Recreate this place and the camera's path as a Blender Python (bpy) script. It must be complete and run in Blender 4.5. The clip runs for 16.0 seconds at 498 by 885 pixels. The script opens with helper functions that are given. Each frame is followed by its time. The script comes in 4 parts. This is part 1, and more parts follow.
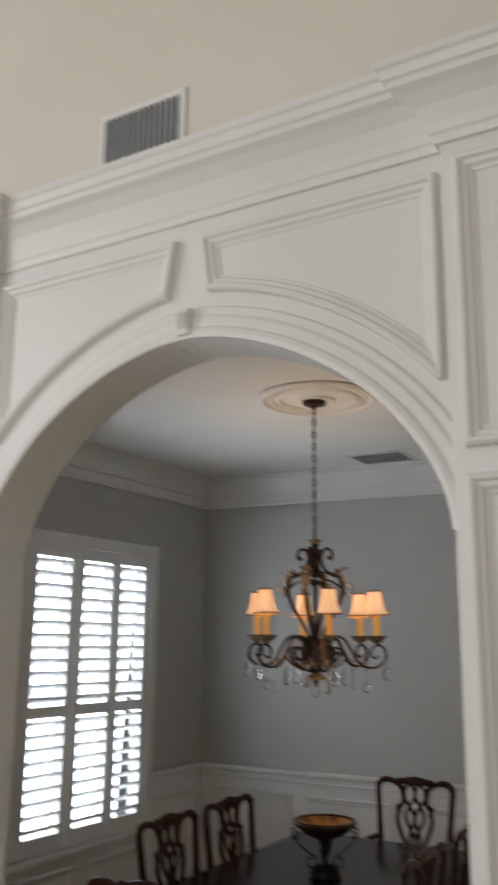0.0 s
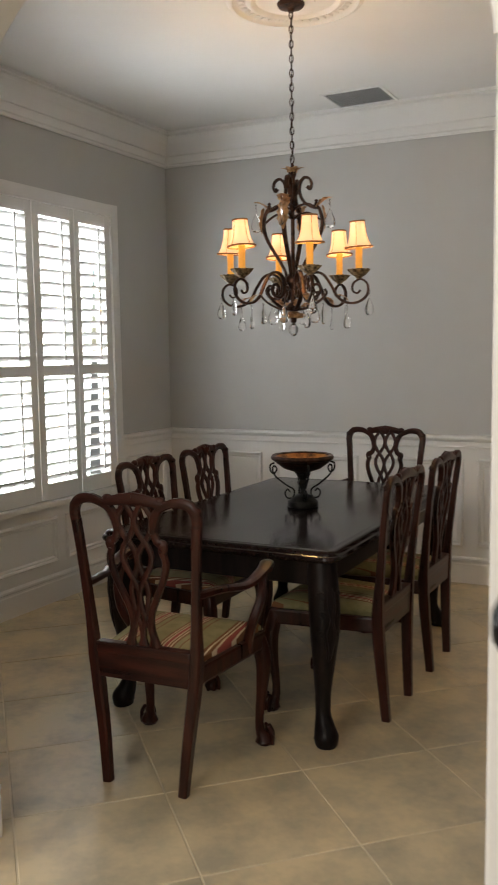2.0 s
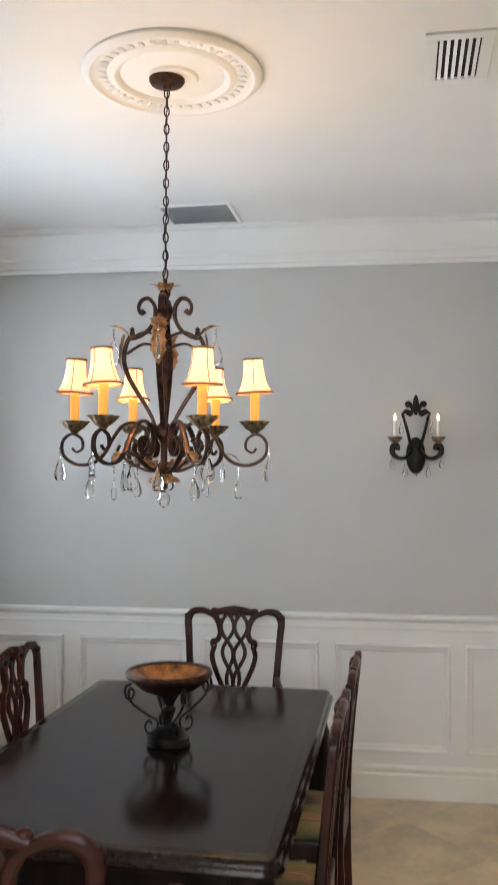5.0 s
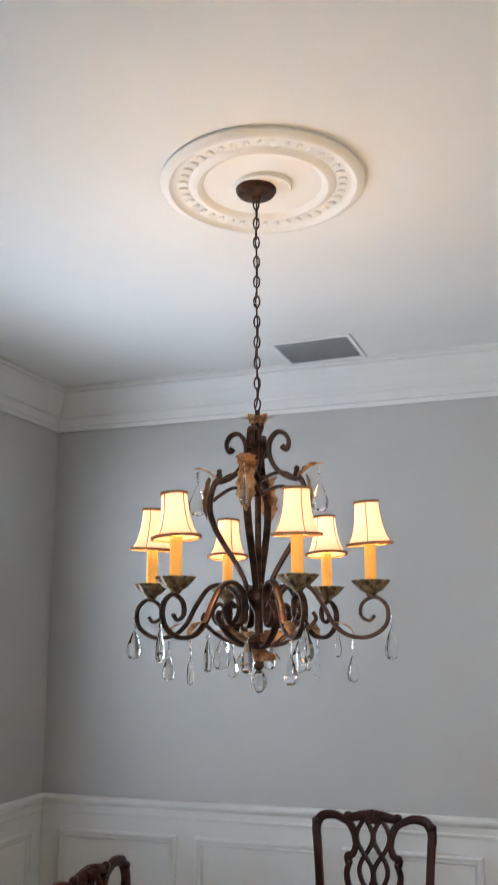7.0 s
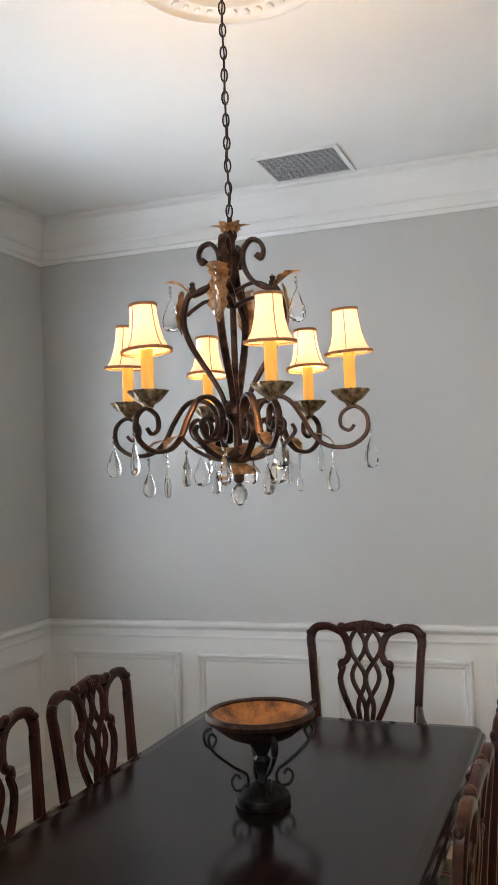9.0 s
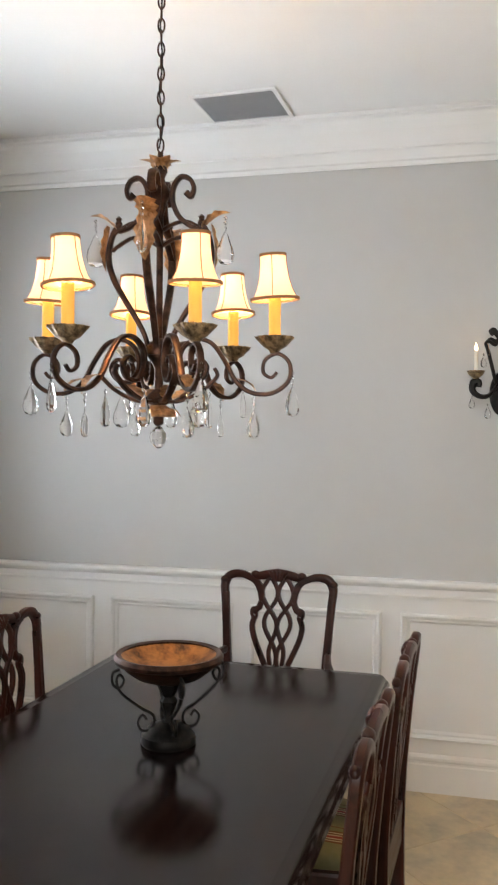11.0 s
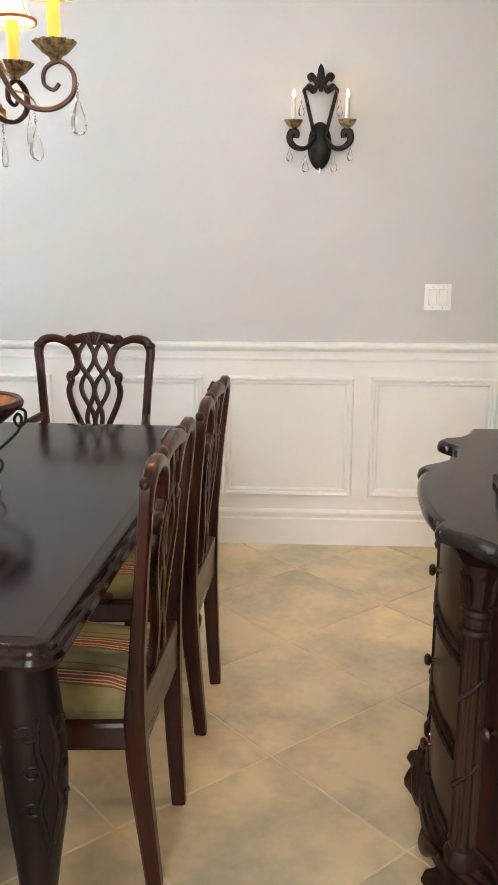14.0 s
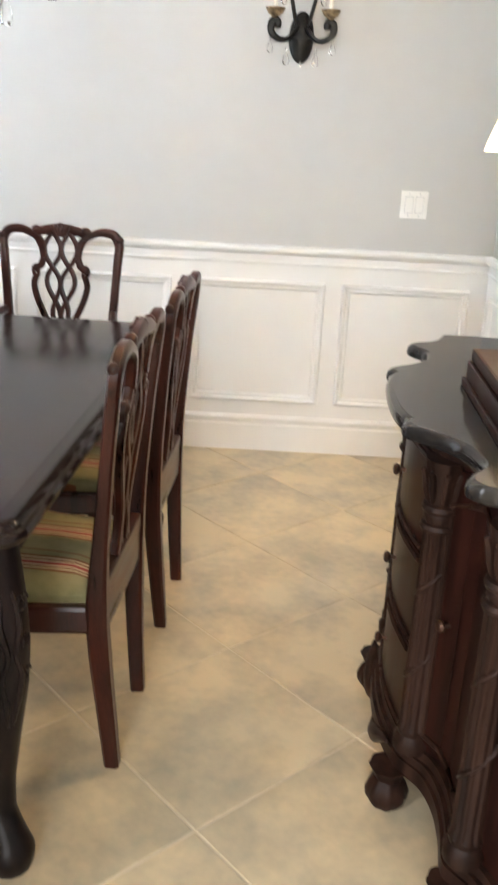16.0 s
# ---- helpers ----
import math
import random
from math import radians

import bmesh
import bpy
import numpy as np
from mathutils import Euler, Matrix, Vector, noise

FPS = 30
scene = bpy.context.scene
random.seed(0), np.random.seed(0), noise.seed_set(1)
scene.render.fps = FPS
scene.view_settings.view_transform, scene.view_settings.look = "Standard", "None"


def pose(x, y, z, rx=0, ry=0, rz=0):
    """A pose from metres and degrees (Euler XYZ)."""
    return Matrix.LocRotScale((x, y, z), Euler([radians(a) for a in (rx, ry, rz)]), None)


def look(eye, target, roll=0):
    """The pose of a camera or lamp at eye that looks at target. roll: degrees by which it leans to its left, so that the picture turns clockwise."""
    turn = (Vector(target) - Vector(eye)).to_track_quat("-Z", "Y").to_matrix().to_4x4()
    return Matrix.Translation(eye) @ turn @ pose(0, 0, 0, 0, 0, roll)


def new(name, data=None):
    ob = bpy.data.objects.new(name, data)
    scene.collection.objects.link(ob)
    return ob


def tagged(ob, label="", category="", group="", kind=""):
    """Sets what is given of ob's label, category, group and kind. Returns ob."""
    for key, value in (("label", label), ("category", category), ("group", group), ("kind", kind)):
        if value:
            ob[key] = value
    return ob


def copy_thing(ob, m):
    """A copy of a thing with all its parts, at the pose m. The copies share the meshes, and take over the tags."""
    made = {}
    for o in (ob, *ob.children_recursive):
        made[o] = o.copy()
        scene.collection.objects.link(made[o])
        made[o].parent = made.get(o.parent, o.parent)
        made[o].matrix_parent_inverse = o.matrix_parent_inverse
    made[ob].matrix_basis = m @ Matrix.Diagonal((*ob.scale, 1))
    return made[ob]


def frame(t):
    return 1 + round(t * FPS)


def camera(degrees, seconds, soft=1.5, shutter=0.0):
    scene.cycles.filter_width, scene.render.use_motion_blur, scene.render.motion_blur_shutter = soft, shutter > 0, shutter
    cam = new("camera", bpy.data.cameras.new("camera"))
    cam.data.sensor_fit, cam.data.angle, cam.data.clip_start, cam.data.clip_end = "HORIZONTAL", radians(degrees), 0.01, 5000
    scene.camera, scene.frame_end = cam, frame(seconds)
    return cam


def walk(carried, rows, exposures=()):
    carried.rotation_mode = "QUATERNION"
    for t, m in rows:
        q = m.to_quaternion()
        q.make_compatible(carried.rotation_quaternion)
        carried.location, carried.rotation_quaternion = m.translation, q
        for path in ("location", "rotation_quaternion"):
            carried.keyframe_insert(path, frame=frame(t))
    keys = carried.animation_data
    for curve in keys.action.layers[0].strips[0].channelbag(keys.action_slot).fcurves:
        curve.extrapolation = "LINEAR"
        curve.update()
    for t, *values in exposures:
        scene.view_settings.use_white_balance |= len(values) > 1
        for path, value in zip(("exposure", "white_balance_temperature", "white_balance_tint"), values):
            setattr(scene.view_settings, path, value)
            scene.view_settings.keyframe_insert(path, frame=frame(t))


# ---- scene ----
cam = camera(32.0, 16.0, shutter=0.5)
PATH = [
    (0, (0.368, 0.343, 1.857), (-0.628, 2.020, 2.300), 0.6),
    (0.4, (0.398, 0.385, 1.825), (-0.420, 2.170, 2.206), 0.6),
    (0.7, (0.399, 0.429, 1.767), (-0.379, 2.250, 2.045), 0.2),
    (1, (0.370, 0.431, 1.671), (-0.385, 2.278, 1.803), 0.1),
    (1.5, (0.303, 0.457, 1.546), (-0.557, 2.260, 1.445), 0.1),
    (2, (0.128, 0.562, 1.514), (-0.796, 2.324, 1.309), -0.8),
    (2.4, (-0.052, 0.684, 1.517), (-0.994, 2.437, 1.316), -0.0),
    (2.5, (-0.100, 0.720, 1.512), (-1.013, 2.483, 1.268), 0.8),
    (2.7, (-0.191, 0.765, 1.521), (-1.033, 2.565, 1.296), 1.7),
    (3, (-0.360, 0.829, 1.526), (-0.975, 2.725, 1.367), 0.2),
    (3.2, (-0.421, 0.879, 1.564), (-0.922, 2.811, 1.439), 0.0),
    (5.3, (-0.772, 1.490, 1.700), (-1.126, 3.450, 1.887), 0.5),
    (5.5, (-0.746, 1.543, 1.711), (-1.139, 3.482, 2.003), 0.4),
    (6, (-0.749, 1.714, 1.737), (-1.224, 3.587, 2.252), -0.4),
    (6.5, (-0.776, 1.882, 1.739), (-1.330, 3.736, 2.245), -1.5),
    (7, (-0.741, 1.994, 1.730), (-1.429, 3.819, 2.171), -0.2),
    (7.5, (-0.695, 2.054, 1.703), (-1.431, 3.883, 2.040), -0.6),
    (7.8, (-0.721, 2.089, 1.695), (-1.452, 3.931, 1.967), -0.9),
    (8, (-0.696, 2.090, 1.680), (-1.437, 3.934, 1.908), -1.6),
    (10.5, (-0.694, 2.120, 1.642), (-1.323, 4.018, 1.657), -0.3),
    (11, (-0.687, 2.123, 1.634), (-1.254, 4.041, 1.610), 0.5),
    (11.5, (-0.675, 2.145, 1.605), (-1.177, 4.079, 1.521), 0.7),
    (12, (-0.653, 2.159, 1.580), (-1.066, 4.110, 1.438), 0.8),
    (12.5, (-0.625, 2.168, 1.533), (-0.927, 4.133, 1.314), 0.8),
    (13, (-0.606, 2.190, 1.494), (-0.832, 4.148, 1.158), 0.7),
    (13.5, (-0.597, 2.198, 1.467), (-0.805, 4.142, 1.044), 0.4),
    (14, (-0.585, 2.201, 1.452), (-0.795, 4.134, 0.982), 0.0),
    (14.5, (-0.585, 2.204, 1.450), (-0.795, 4.132, 0.962), 0.3),
    (15, (-0.591, 2.205, 1.444), (-0.809, 4.130, 0.947), 0.7),
    (15.5, (-0.597, 2.208, 1.432), (-0.806, 4.121, 0.889), 1.3),
    (16, (-0.595, 2.201, 1.401), (-0.712, 4.087, 0.746), 2.9),
]
EXPOSURES = [(0, -0.70, 6550, 11), (0.5, -0.47, 6500, 11), (1.0, -0.18, 6550, 11), (1.5, 0.06, 7100, 12), (2.0, 0.04, 7250, 12), (2.5, -0.15, 6950, 11), (3.0, 0.20, 7000, 12), (5.5, 0.58, 6150, 11), (6.5, 0.37, 6050, 11), (8.0, 0.44, 6300, 11), (10.5, 0.75, 6600, 12), (12.5, 1.15, 6850, 12), (14.0, 1.45, 6750, 12), (16.0, 1.68, 6500, 11)]
walk(cam, [(t, look(eye, target, roll)) for t, eye, target, roll in PATH], EXPOSURES)

# ---- world and large lights ----
world = bpy.data.worlds.new("sky")
scene.world = world
world.use_nodes = True
wn = world.node_tree.nodes
sky = wn.new("ShaderNodeTexSky")
sky.sky_type, sky.sun_disc = "NISHITA", False
sky.sun_elevation, sky.sun_rotation = radians(50), radians(160)
world.node_tree.links.new(sky.outputs[0], wn["Background"].inputs[0])
wn["Background"].inputs[1].default_value = 0.1


def area_lamp(name, m, w, h, watts, colour):
    d = bpy.data.lights.new(name, "AREA")
    d.shape, d.size, d.size_y, d.energy, d.color = "RECTANGLE", w, h, watts, colour
    ob = new(name, d)
    ob.matrix_world = m
    return ob


def point_lamp(name, at, watts, colour, radius=0.02):
    d = bpy.data.lights.new(name, "POINT")
    d.energy, d.color, d.shadow_soft_size = watts, colour, radius
    ob = new(name, d)
    ob.location = at
    return ob


WARM = (1.0, 0.62, 0.28)
DAY = (0.78, 0.89, 1.0)
# daylight in the shuttered window, and in two unseen hall openings added for light
area_lamp("window_daylight", look((-3.62, 4.74, 1.55), (0, 4.74, 1.35)), 1.3, 1.9, 66, DAY)
area_lamp("unseen_entry_daylight", look((-1.0, -2.93, 2.9), (-1.2, 2.4, 2.2)), 1.8, 3.2, 82, (0.98, 0.98, 0.96))
area_lamp("unseen_side_daylight", look((-4.13, -0.4, 2.5), (0, 0.6, 2.0)), 2.0, 3.4, 102, (0.93, 0.96, 0.99))

# ---- materials ----


def material(name, a, b, rough=0.5, metal=0.0, scale=8.0, fine=120.0, bump=0.1, depth=0.002, coat=0.0, rvar=0.08, random=0.0, spread=(0.35, 0.65)):
    """A surface mottled between colours a and b, with fine relief and uneven gloss."""
    m = bpy.data.materials.new(name)
    m.use_nodes = True
    n, link = m.node_tree.nodes, m.node_tree.links.new
    p = n["Principled BSDF"]
    tc = n.new("ShaderNodeTexCoord")
    big, small = n.new("ShaderNodeTexNoise"), n.new("ShaderNodeTexNoise")
    big.inputs["Scale"].default_value, big.inputs["Detail"].default_value = scale, 6
    small.inputs["Scale"].default_value, small.inputs["Detail"].default_value = fine, 3
    link(tc.outputs["Object"], big.inputs["Vector"])
    link(tc.outputs["Object"], small.inputs["Vector"])
    ramp = n.new("ShaderNodeValToRGB")
    ramp.color_ramp.elements[0].position, ramp.color_ramp.elements[1].position = spread
    ramp.color_ramp.elements[0].color, ramp.color_ramp.elements[1].color = (*a, 1), (*b, 1)
    mix = n.new("ShaderNodeMath")
    mix.operation = "MULTIPLY_ADD"
    mix.inputs[1].default_value = 0.25
    link(small.outputs[0], mix.inputs[0])
    lower = n.new("ShaderNodeMath")
    lower.operation = "SUBTRACT"
    lower.inputs[1].default_value = 0.125
    link(big.outputs[0], lower.inputs[0])
    link(lower.outputs[0], mix.inputs[2])
    link(mix.outputs[0], ramp.inputs[0])
    last = ramp.outputs[0]
    if random:
        info, hsv, mr = n.new("ShaderNodeObjectInfo"), n.new("ShaderNodeHueSaturation"), n.new("ShaderNodeMapRange")
        mr.inputs[3].default_value, mr.inputs[4].default_value = 1 - random, 1 + random
        link(info.outputs["Random"], mr.inputs[0])
        link(mr.outputs[0], hsv.inputs["Value"])
        link(last, hsv.inputs["Color"])
        last = hsv.outputs[0]
    link(last, p.inputs["Base Color"])
    rr = n.new("ShaderNodeMapRange")
    rr.inputs[3].default_value, rr.inputs[4].default_value = max(0.02, rough - rvar), rough + rvar
    link(big.outputs[0], rr.inputs[0])
    link(rr.outputs[0], p.inputs["Roughness"])
    p.inputs["Metallic"].default_value = metal
    p.inputs["Coat Weight"].default_value = coat
    if bump:
        bp = n.new("ShaderNodeBump")
        bp.inputs["Strength"].default_value, bp.inputs["Distance"].default_value = bump, depth
        link(small.outputs[0], bp.inputs["Height"])
        link(bp.outputs[0], p.inputs["Normal"])
    return m


def wood(name, a, b, rough, coat=0.0, axis=2, fine=1.0):
    m = material(name, a, b, rough, 0.0, 5.0, 60.0, 0.05, 0.001, coat)
    n, link = m.node_tree.nodes, m.node_tree.links.new
    tc = next(x for x in n if x.type == "TEX_COORD")
    mp = n.new("ShaderNodeMapping")
    sc = [6.0 * fine, 6.0 * fine, 6.0 * fine]
    sc[axis] = 0.7
    mp.inputs["Scale"].default_value = sc
    link(tc.outputs["Object"], mp.inputs[0])
    for x in [x for x in n if x.type == "TEX_NOISE"]:
        link(mp.outputs[0], x.inputs["Vector"])
    return m


def glow(name, colour, strength, base=(0.8, 0.7, 0.5)):
    m = bpy.data.materials.new(name)
    m.use_nodes = True
    p = m.node_tree.nodes["Principled BSDF"]
    p.inputs["Base Color"].default_value = (*base, 1)
    p.inputs["Emission Color"].default_value = (*colour, 1)
    p.inputs["Emission Strength"].default_value = strength
    p.inputs["Roughness"].default_value = 0.8
    return m


def glass(name, colour=(1, 1, 1), rough=0.0, ior=1.5):
    m = bpy.data.materials.new(name)
    m.use_nodes = True
    p = m.node_tree.nodes["Principled BSDF"]
    p.inputs["Base Color"].default_value = (*colour, 1)
    p.inputs["Transmission Weight"].default_value = 1
    p.inputs["Roughness"].default_value, p.inputs["IOR"].default_value = rough, ior
    return m


GREY = material("grey_wall_paint", (0.50, 0.495, 0.48), (0.53, 0.525, 0.51), 0.7, scale=1.5, fine=260, bump=0.12, depth=0.001)
WHITE = material("white_trim_paint", (0.76, 0.75, 0.73), (0.80, 0.79, 0.775), 0.38, scale=2.0, fine=150, bump=0.04, depth=0.001)
CEIL = material("white_ceiling_paint", (0.76, 0.75, 0.73), (0.80, 0.79, 0.77), 0.8, scale=1.2, fine=90, bump=0.2, depth=0.0015)
CREAM = material("cream_hall_paint", (0.73, 0.68, 0.60), (0.77, 0.72, 0.64), 0.75, scale=1.5, fine=200, bump=0.12, depth=0.001)
TILE = material("travertine_tile", (0.37, 0.325, 0.24), (0.63, 0.52, 0.34), 0.33, scale=4.2, fine=30, bump=0.06, depth=0.001, random=0.03, spread=(0.30, 0.62))


def scatter_tiles(m):
    """Each tile shows another part of the stone."""
    n, link = m.node_tree.nodes, m.node_tree.links.new
    tc = next(x for x in n if x.type == "TEX_COORD")
    info, mul, add = next(x for x in n if x.type == "OBJECT_INFO"), n.new("ShaderNodeMath"), n.new("ShaderNodeVectorMath")
    mul.operation, mul.inputs[1].default_value = "MULTIPLY", 40.0
    link(info.outputs["Random"], mul.inputs[0])
    link(tc.outputs["Object"], add.inputs[0])
    link(mul.outputs[0], add.inputs[1])
    for x in [x for x in n if x.type == "TEX_NOISE"]:
        link(add.outputs[0], x.inputs["Vector"])


scatter_tiles(TILE)
GROUT = material("pale_grout", (0.56, 0.485, 0.36), (0.67, 0.58, 0.435), 0.9, scale=6)
MAHOG = wood("mahogany", (0.015, 0.0042, 0.003), (0.052, 0.0125, 0.0075), 0.30, 0.0)
MAHOG_X = wood("mahogany_rail", (0.015, 0.0042, 0.003), (0.052, 0.0125, 0.0075), 0.30, 0.0, axis=0)
DARK = wood("dark_table_wood", (0.007, 0.004, 0.004), (0.017, 0.0085, 0.0075), 0.16, 0.0, axis=1, fine=1.6)
DARKLEG = wood("dark_carved_wood", (0.006, 0.0045, 0.0045), (0.016, 0.010, 0.009), 0.36, 0.0)
CABINET = wood("sideboard_wood", (0.010, 0.0036, 0.0028), (0.027, 0.0085, 0.006), 0.36, 0.0)
CARVED = wood("carved_sideboard_wood", (0.010, 0.005, 0.0036), (0.034, 0.016, 0.011), 0.45, 0.0)
CABTOP = material("dark_polished_top", (0.012, 0.011, 0.011), (0.022, 0.019, 0.018), 0.14, scale=9, coat=0.08, bump=0)
IRON = material("bronzed_iron", (0.026, 0.014, 0.010), (0.095, 0.045, 0.028), 0.42, 0.7, scale=30, fine=200, bump=0.25)
BLACK = material("black_iron", (0.008, 0.0075, 0.007), (0.022, 0.02, 0.018), 0.42, 0.5, scale=30, fine=200, bump=0.2)
GILT = material("antique_gilt_leaf", (0.30, 0.15, 0.06), (0.80, 0.50, 0.26), 0.40, 0.45, scale=45, fine=220, bump=0.3)
PEWTER = material("aged_pewter_cup", (0.10, 0.068, 0.038), (0.42, 0.30, 0.17), 0.4, 0.6, scale=60, fine=240, bump=0.3)
BRASSBOWL = material("amber_bowl", (0.05, 0.018, 0.006), (0.40, 0.165, 0.04), 0.36, 0.35, scale=16, fine=90, bump=0.2, spread=(0.3, 0.6))
# weak emission stands in for bulb light showing through the amber sleeve
CANDLE_GLOW = glow("amber_sleeve_added_glow", (1.0, 0.46, 0.08), 0.32, (0.66, 0.36, 0.09))
IVORY = material("ivory_candle_sleeve", (0.72, 0.68, 0.58), (0.78, 0.75, 0.66), 0.5, scale=20)
SHADE = glow("lit_fabric_shade", (1.0, 0.50, 0.18), 0.40)
n, link = SHADE.node_tree.nodes, SHADE.node_tree.links.new
through_cloth, both = n.new("ShaderNodeBsdfTranslucent"), n.new("ShaderNodeAddShader")
through_cloth.inputs["Color"].default_value = (0.20, 0.19, 0.24, 1)
link(n["Principled BSDF"].outputs[0], both.inputs[0])
link(through_cloth.outputs[0], both.inputs[1])
link(both.outputs[0], n["Material Output"].inputs[0])
PIPING = material("shade_trim_cord", (0.30, 0.15, 0.06), (0.42, 0.22, 0.10), 0.8, scale=60)
BULB = glow("lit_flame_bulb", (1.0, 0.66, 0.32), 9.0)
LAMPSHADE = glow("lit_table_lamp_shade", (1.0, 0.80, 0.42), 2.2)
CRYSTAL = glass("cut_crystal", (1, 1, 1), 0.0, 1.40)
PANE = glass("window_glass", (1, 1, 1), 0.0, 1.01)
# near-black colour in place of the shade inside a duct
DUCT_SHADE = material("painted_duct_shade", (0.02, 0.02, 0.02), (0.035, 0.035, 0.035), 0.9)
GRILLE = material("grey_grille_metal", (0.42, 0.42, 0.43), (0.52, 0.52, 0.53), 0.5, scale=30)
RAIL = material("black_painted_handrail", (0.004, 0.004, 0.004), (0.008, 0.008, 0.008), 0.28, scale=12, fine=80, bump=0.05)
PLASTIC = material("white_plastic", (0.78, 0.77, 0.74), (0.82, 0.81, 0.78), 0.35, scale=10, bump=0)


def striped_fabric():
    m = material("striped_seat_fabric", (0.20, 0.185, 0.085), (0.30, 0.265, 0.14), 0.85, scale=14, fine=420, bump=0.5, depth=0.001)
    n, link = m.node_tree.nodes, m.node_tree.links.new
    p = n["Principled BSDF"]
    green = p.inputs["Base Color"].links[0].from_socket
    tc = next(x for x in n if x.type == "TEX_COORD")
    sep, wrap, mul = n.new("ShaderNodeSeparateXYZ"), n.new("ShaderNodeMath"), n.new("ShaderNodeMath")
    link(tc.outputs["Object"], sep.inputs[0])
    mul.operation, mul.inputs[1].default_value = "MULTIPLY_ADD", 1 / 0.16
    mul.inputs[2].default_value = 0.28
    link(sep.outputs[0], mul.inputs[0])
    wrap.operation = "FRACT"
    link(mul.outputs[0], wrap.inputs[0])
    r = n.new("ShaderNodeValToRGB")
    r.color_ramp.interpolation = "CONSTANT"
    red, cream, rust, g = (0.30, 0.065, 0.05, 1), (0.66, 0.55, 0.38, 1), (0.20, 0.085, 0.035, 1), (0, 0, 0, 1)
    stops = [(0, g), (0.40, rust), (0.45, cream), (0.475, rust), (0.52, cream), (0.55, red), (0.63, cream), (0.66, rust), (0.71, cream), (0.735, rust), (0.79, g), (0.92, rust), (0.95, g)]
    e = r.color_ramp.elements
    e[0].position, e[0].color = stops[0]
    e[1].position, e[1].color = stops[-1]
    for pos, c in stops[1:-1]:
        k = e.new(pos)
        k.color = c
    link(wrap.outputs[0], r.inputs[0])
    mask = n.new("ShaderNodeMath")
    mask.operation = "GREATER_THAN"
    mask.inputs[1].default_value = 0.001
    link(r.outputs[0], mask.inputs[0])
    mx = n.new("ShaderNodeMix")
    mx.data_type = "RGBA"
    link(mask.outputs[0], mx.inputs[0])
    link(green, mx.inputs[6])
    link(r.outputs[0], mx.inputs[7])
    link(mx.outputs[2], p.inputs["Base Color"])
    return m


FABRIC = striped_fabric()
for m, level in ((MAHOG, 0.28), (MAHOG_X, 0.28), (DARK, 0.25), (DARKLEG, 0.15), (CABINET, 0.1), (CARVED, 0.12), (CABTOP, 0.35), (RAIL, 0.2), (BLACK, 0.3)):
    m.node_tree.nodes["Principled BSDF"].inputs["Specular IOR Level"].default_value = level

# ---- mesh helpers ----


def part(name, bm, mat, parent=None, label="", smooth=False):
    me = bpy.data.meshes.new(name)
    bmesh.ops.recalc_face_normals(bm, faces=bm.faces)
    if smooth:
        for f in bm.faces:
            f.smooth = True
        for e in bm.edges:
            if len(e.link_faces) == 2 and e.calc_face_angle(0) > 0.7:
                e.smooth = False
    bm.to_mesh(me)
    bm.free()
    me.materials.append(mat)
    ob = new(name, me)
    if parent is not None:
        ob.parent = parent
    if label:
        ob["label"] = label
    return ob


def thing(name, label, category, group="", kind="", m=None):
    ob = new(name)
    ob.empty_display_size = 0.05
    tagged(ob, label, category, group, kind)
    if m is not None:
        ob.matrix_basis = m
    return ob


def box(bm, x0, x1, y0, y1, z0, z1, bev=0.0, m=None):
    r = bmesh.ops.create_cube(bm, size=1.0)
    vs = r["verts"]
    for v in vs:
        v.co = Vector(((x0 + x1) / 2 + v.co.x * (x1 - x0), (y0 + y1) / 2 + v.co.y * (y1 - y0), (z0 + z1) / 2 + v.co.z * (z1 - z0)))
    if bev:
        es = list({e for v in vs for e in v.link_edges})
        vs = list({v for f in bmesh.ops.bevel(bm, geom=es, offset=bev, segments=2, profile=0.6, affect="EDGES")["faces"] for v in f.verts} | {v for v in vs if v.is_valid})
    if m is not None:
        bmesh.ops.transform(bm, matrix=m, verts=vs)
    return bm


def cube(x0, x1, y0, y1, z0, z1, bev=0.0):
    return box(bmesh.new(), x0, x1, y0, y1, z0, z1, bev)


def lathe(bm, profile, n=20, m=None, wave=None):
    """A turned body from (radius, z) pairs; wave(angle, i) scales the radius."""
    rings, made = [], []
    for i, (r, z) in enumerate(profile):
        ring = []
        for k in range(n):
            a = 2 * math.pi * k / n
            s = wave(a, i) if wave else 1.0
            ring.append(bm.verts.new((r * s * math.cos(a), r * s * math.sin(a), z)))
        rings.append(ring)
        made += ring
    for a, b in zip(rings, rings[1:]):
        for k in range(n):
            bm.faces.new((a[k], a[(k + 1) % n], b[(k + 1) % n], b[k]))
    for ring, (r, z) in ((rings[0], profile[0]), (rings[-1], profile[-1])):
        if r > 1e-5 and profile[0] != profile[-1]:
            bm.faces.new(ring)
    if m is not None:
        bmesh.ops.transform(bm, matrix=m, verts=made)
    bmesh.ops.remove_doubles(bm, verts=made, dist=1e-6)
    return bm


def smooth_path(pts, per=6):
    """A Catmull-Rom line through the points."""
    p = [Vector(q) for q in pts]
    out = []
    for i in range(len(p) - 1):
        a, b, c, d = p[max(i - 1, 0)], p[i], p[i + 1], p[min(i + 2, len(p) - 1)]
        for k in range(per):
            t = k / per
            out.append(0.5 * ((2 * b) + (c - a) * t + (2 * a - 5 * b + 4 * c - d) * t * t + (3 * b - a - 3 * c + d) * t ** 3))
    return out + [p[-1]]


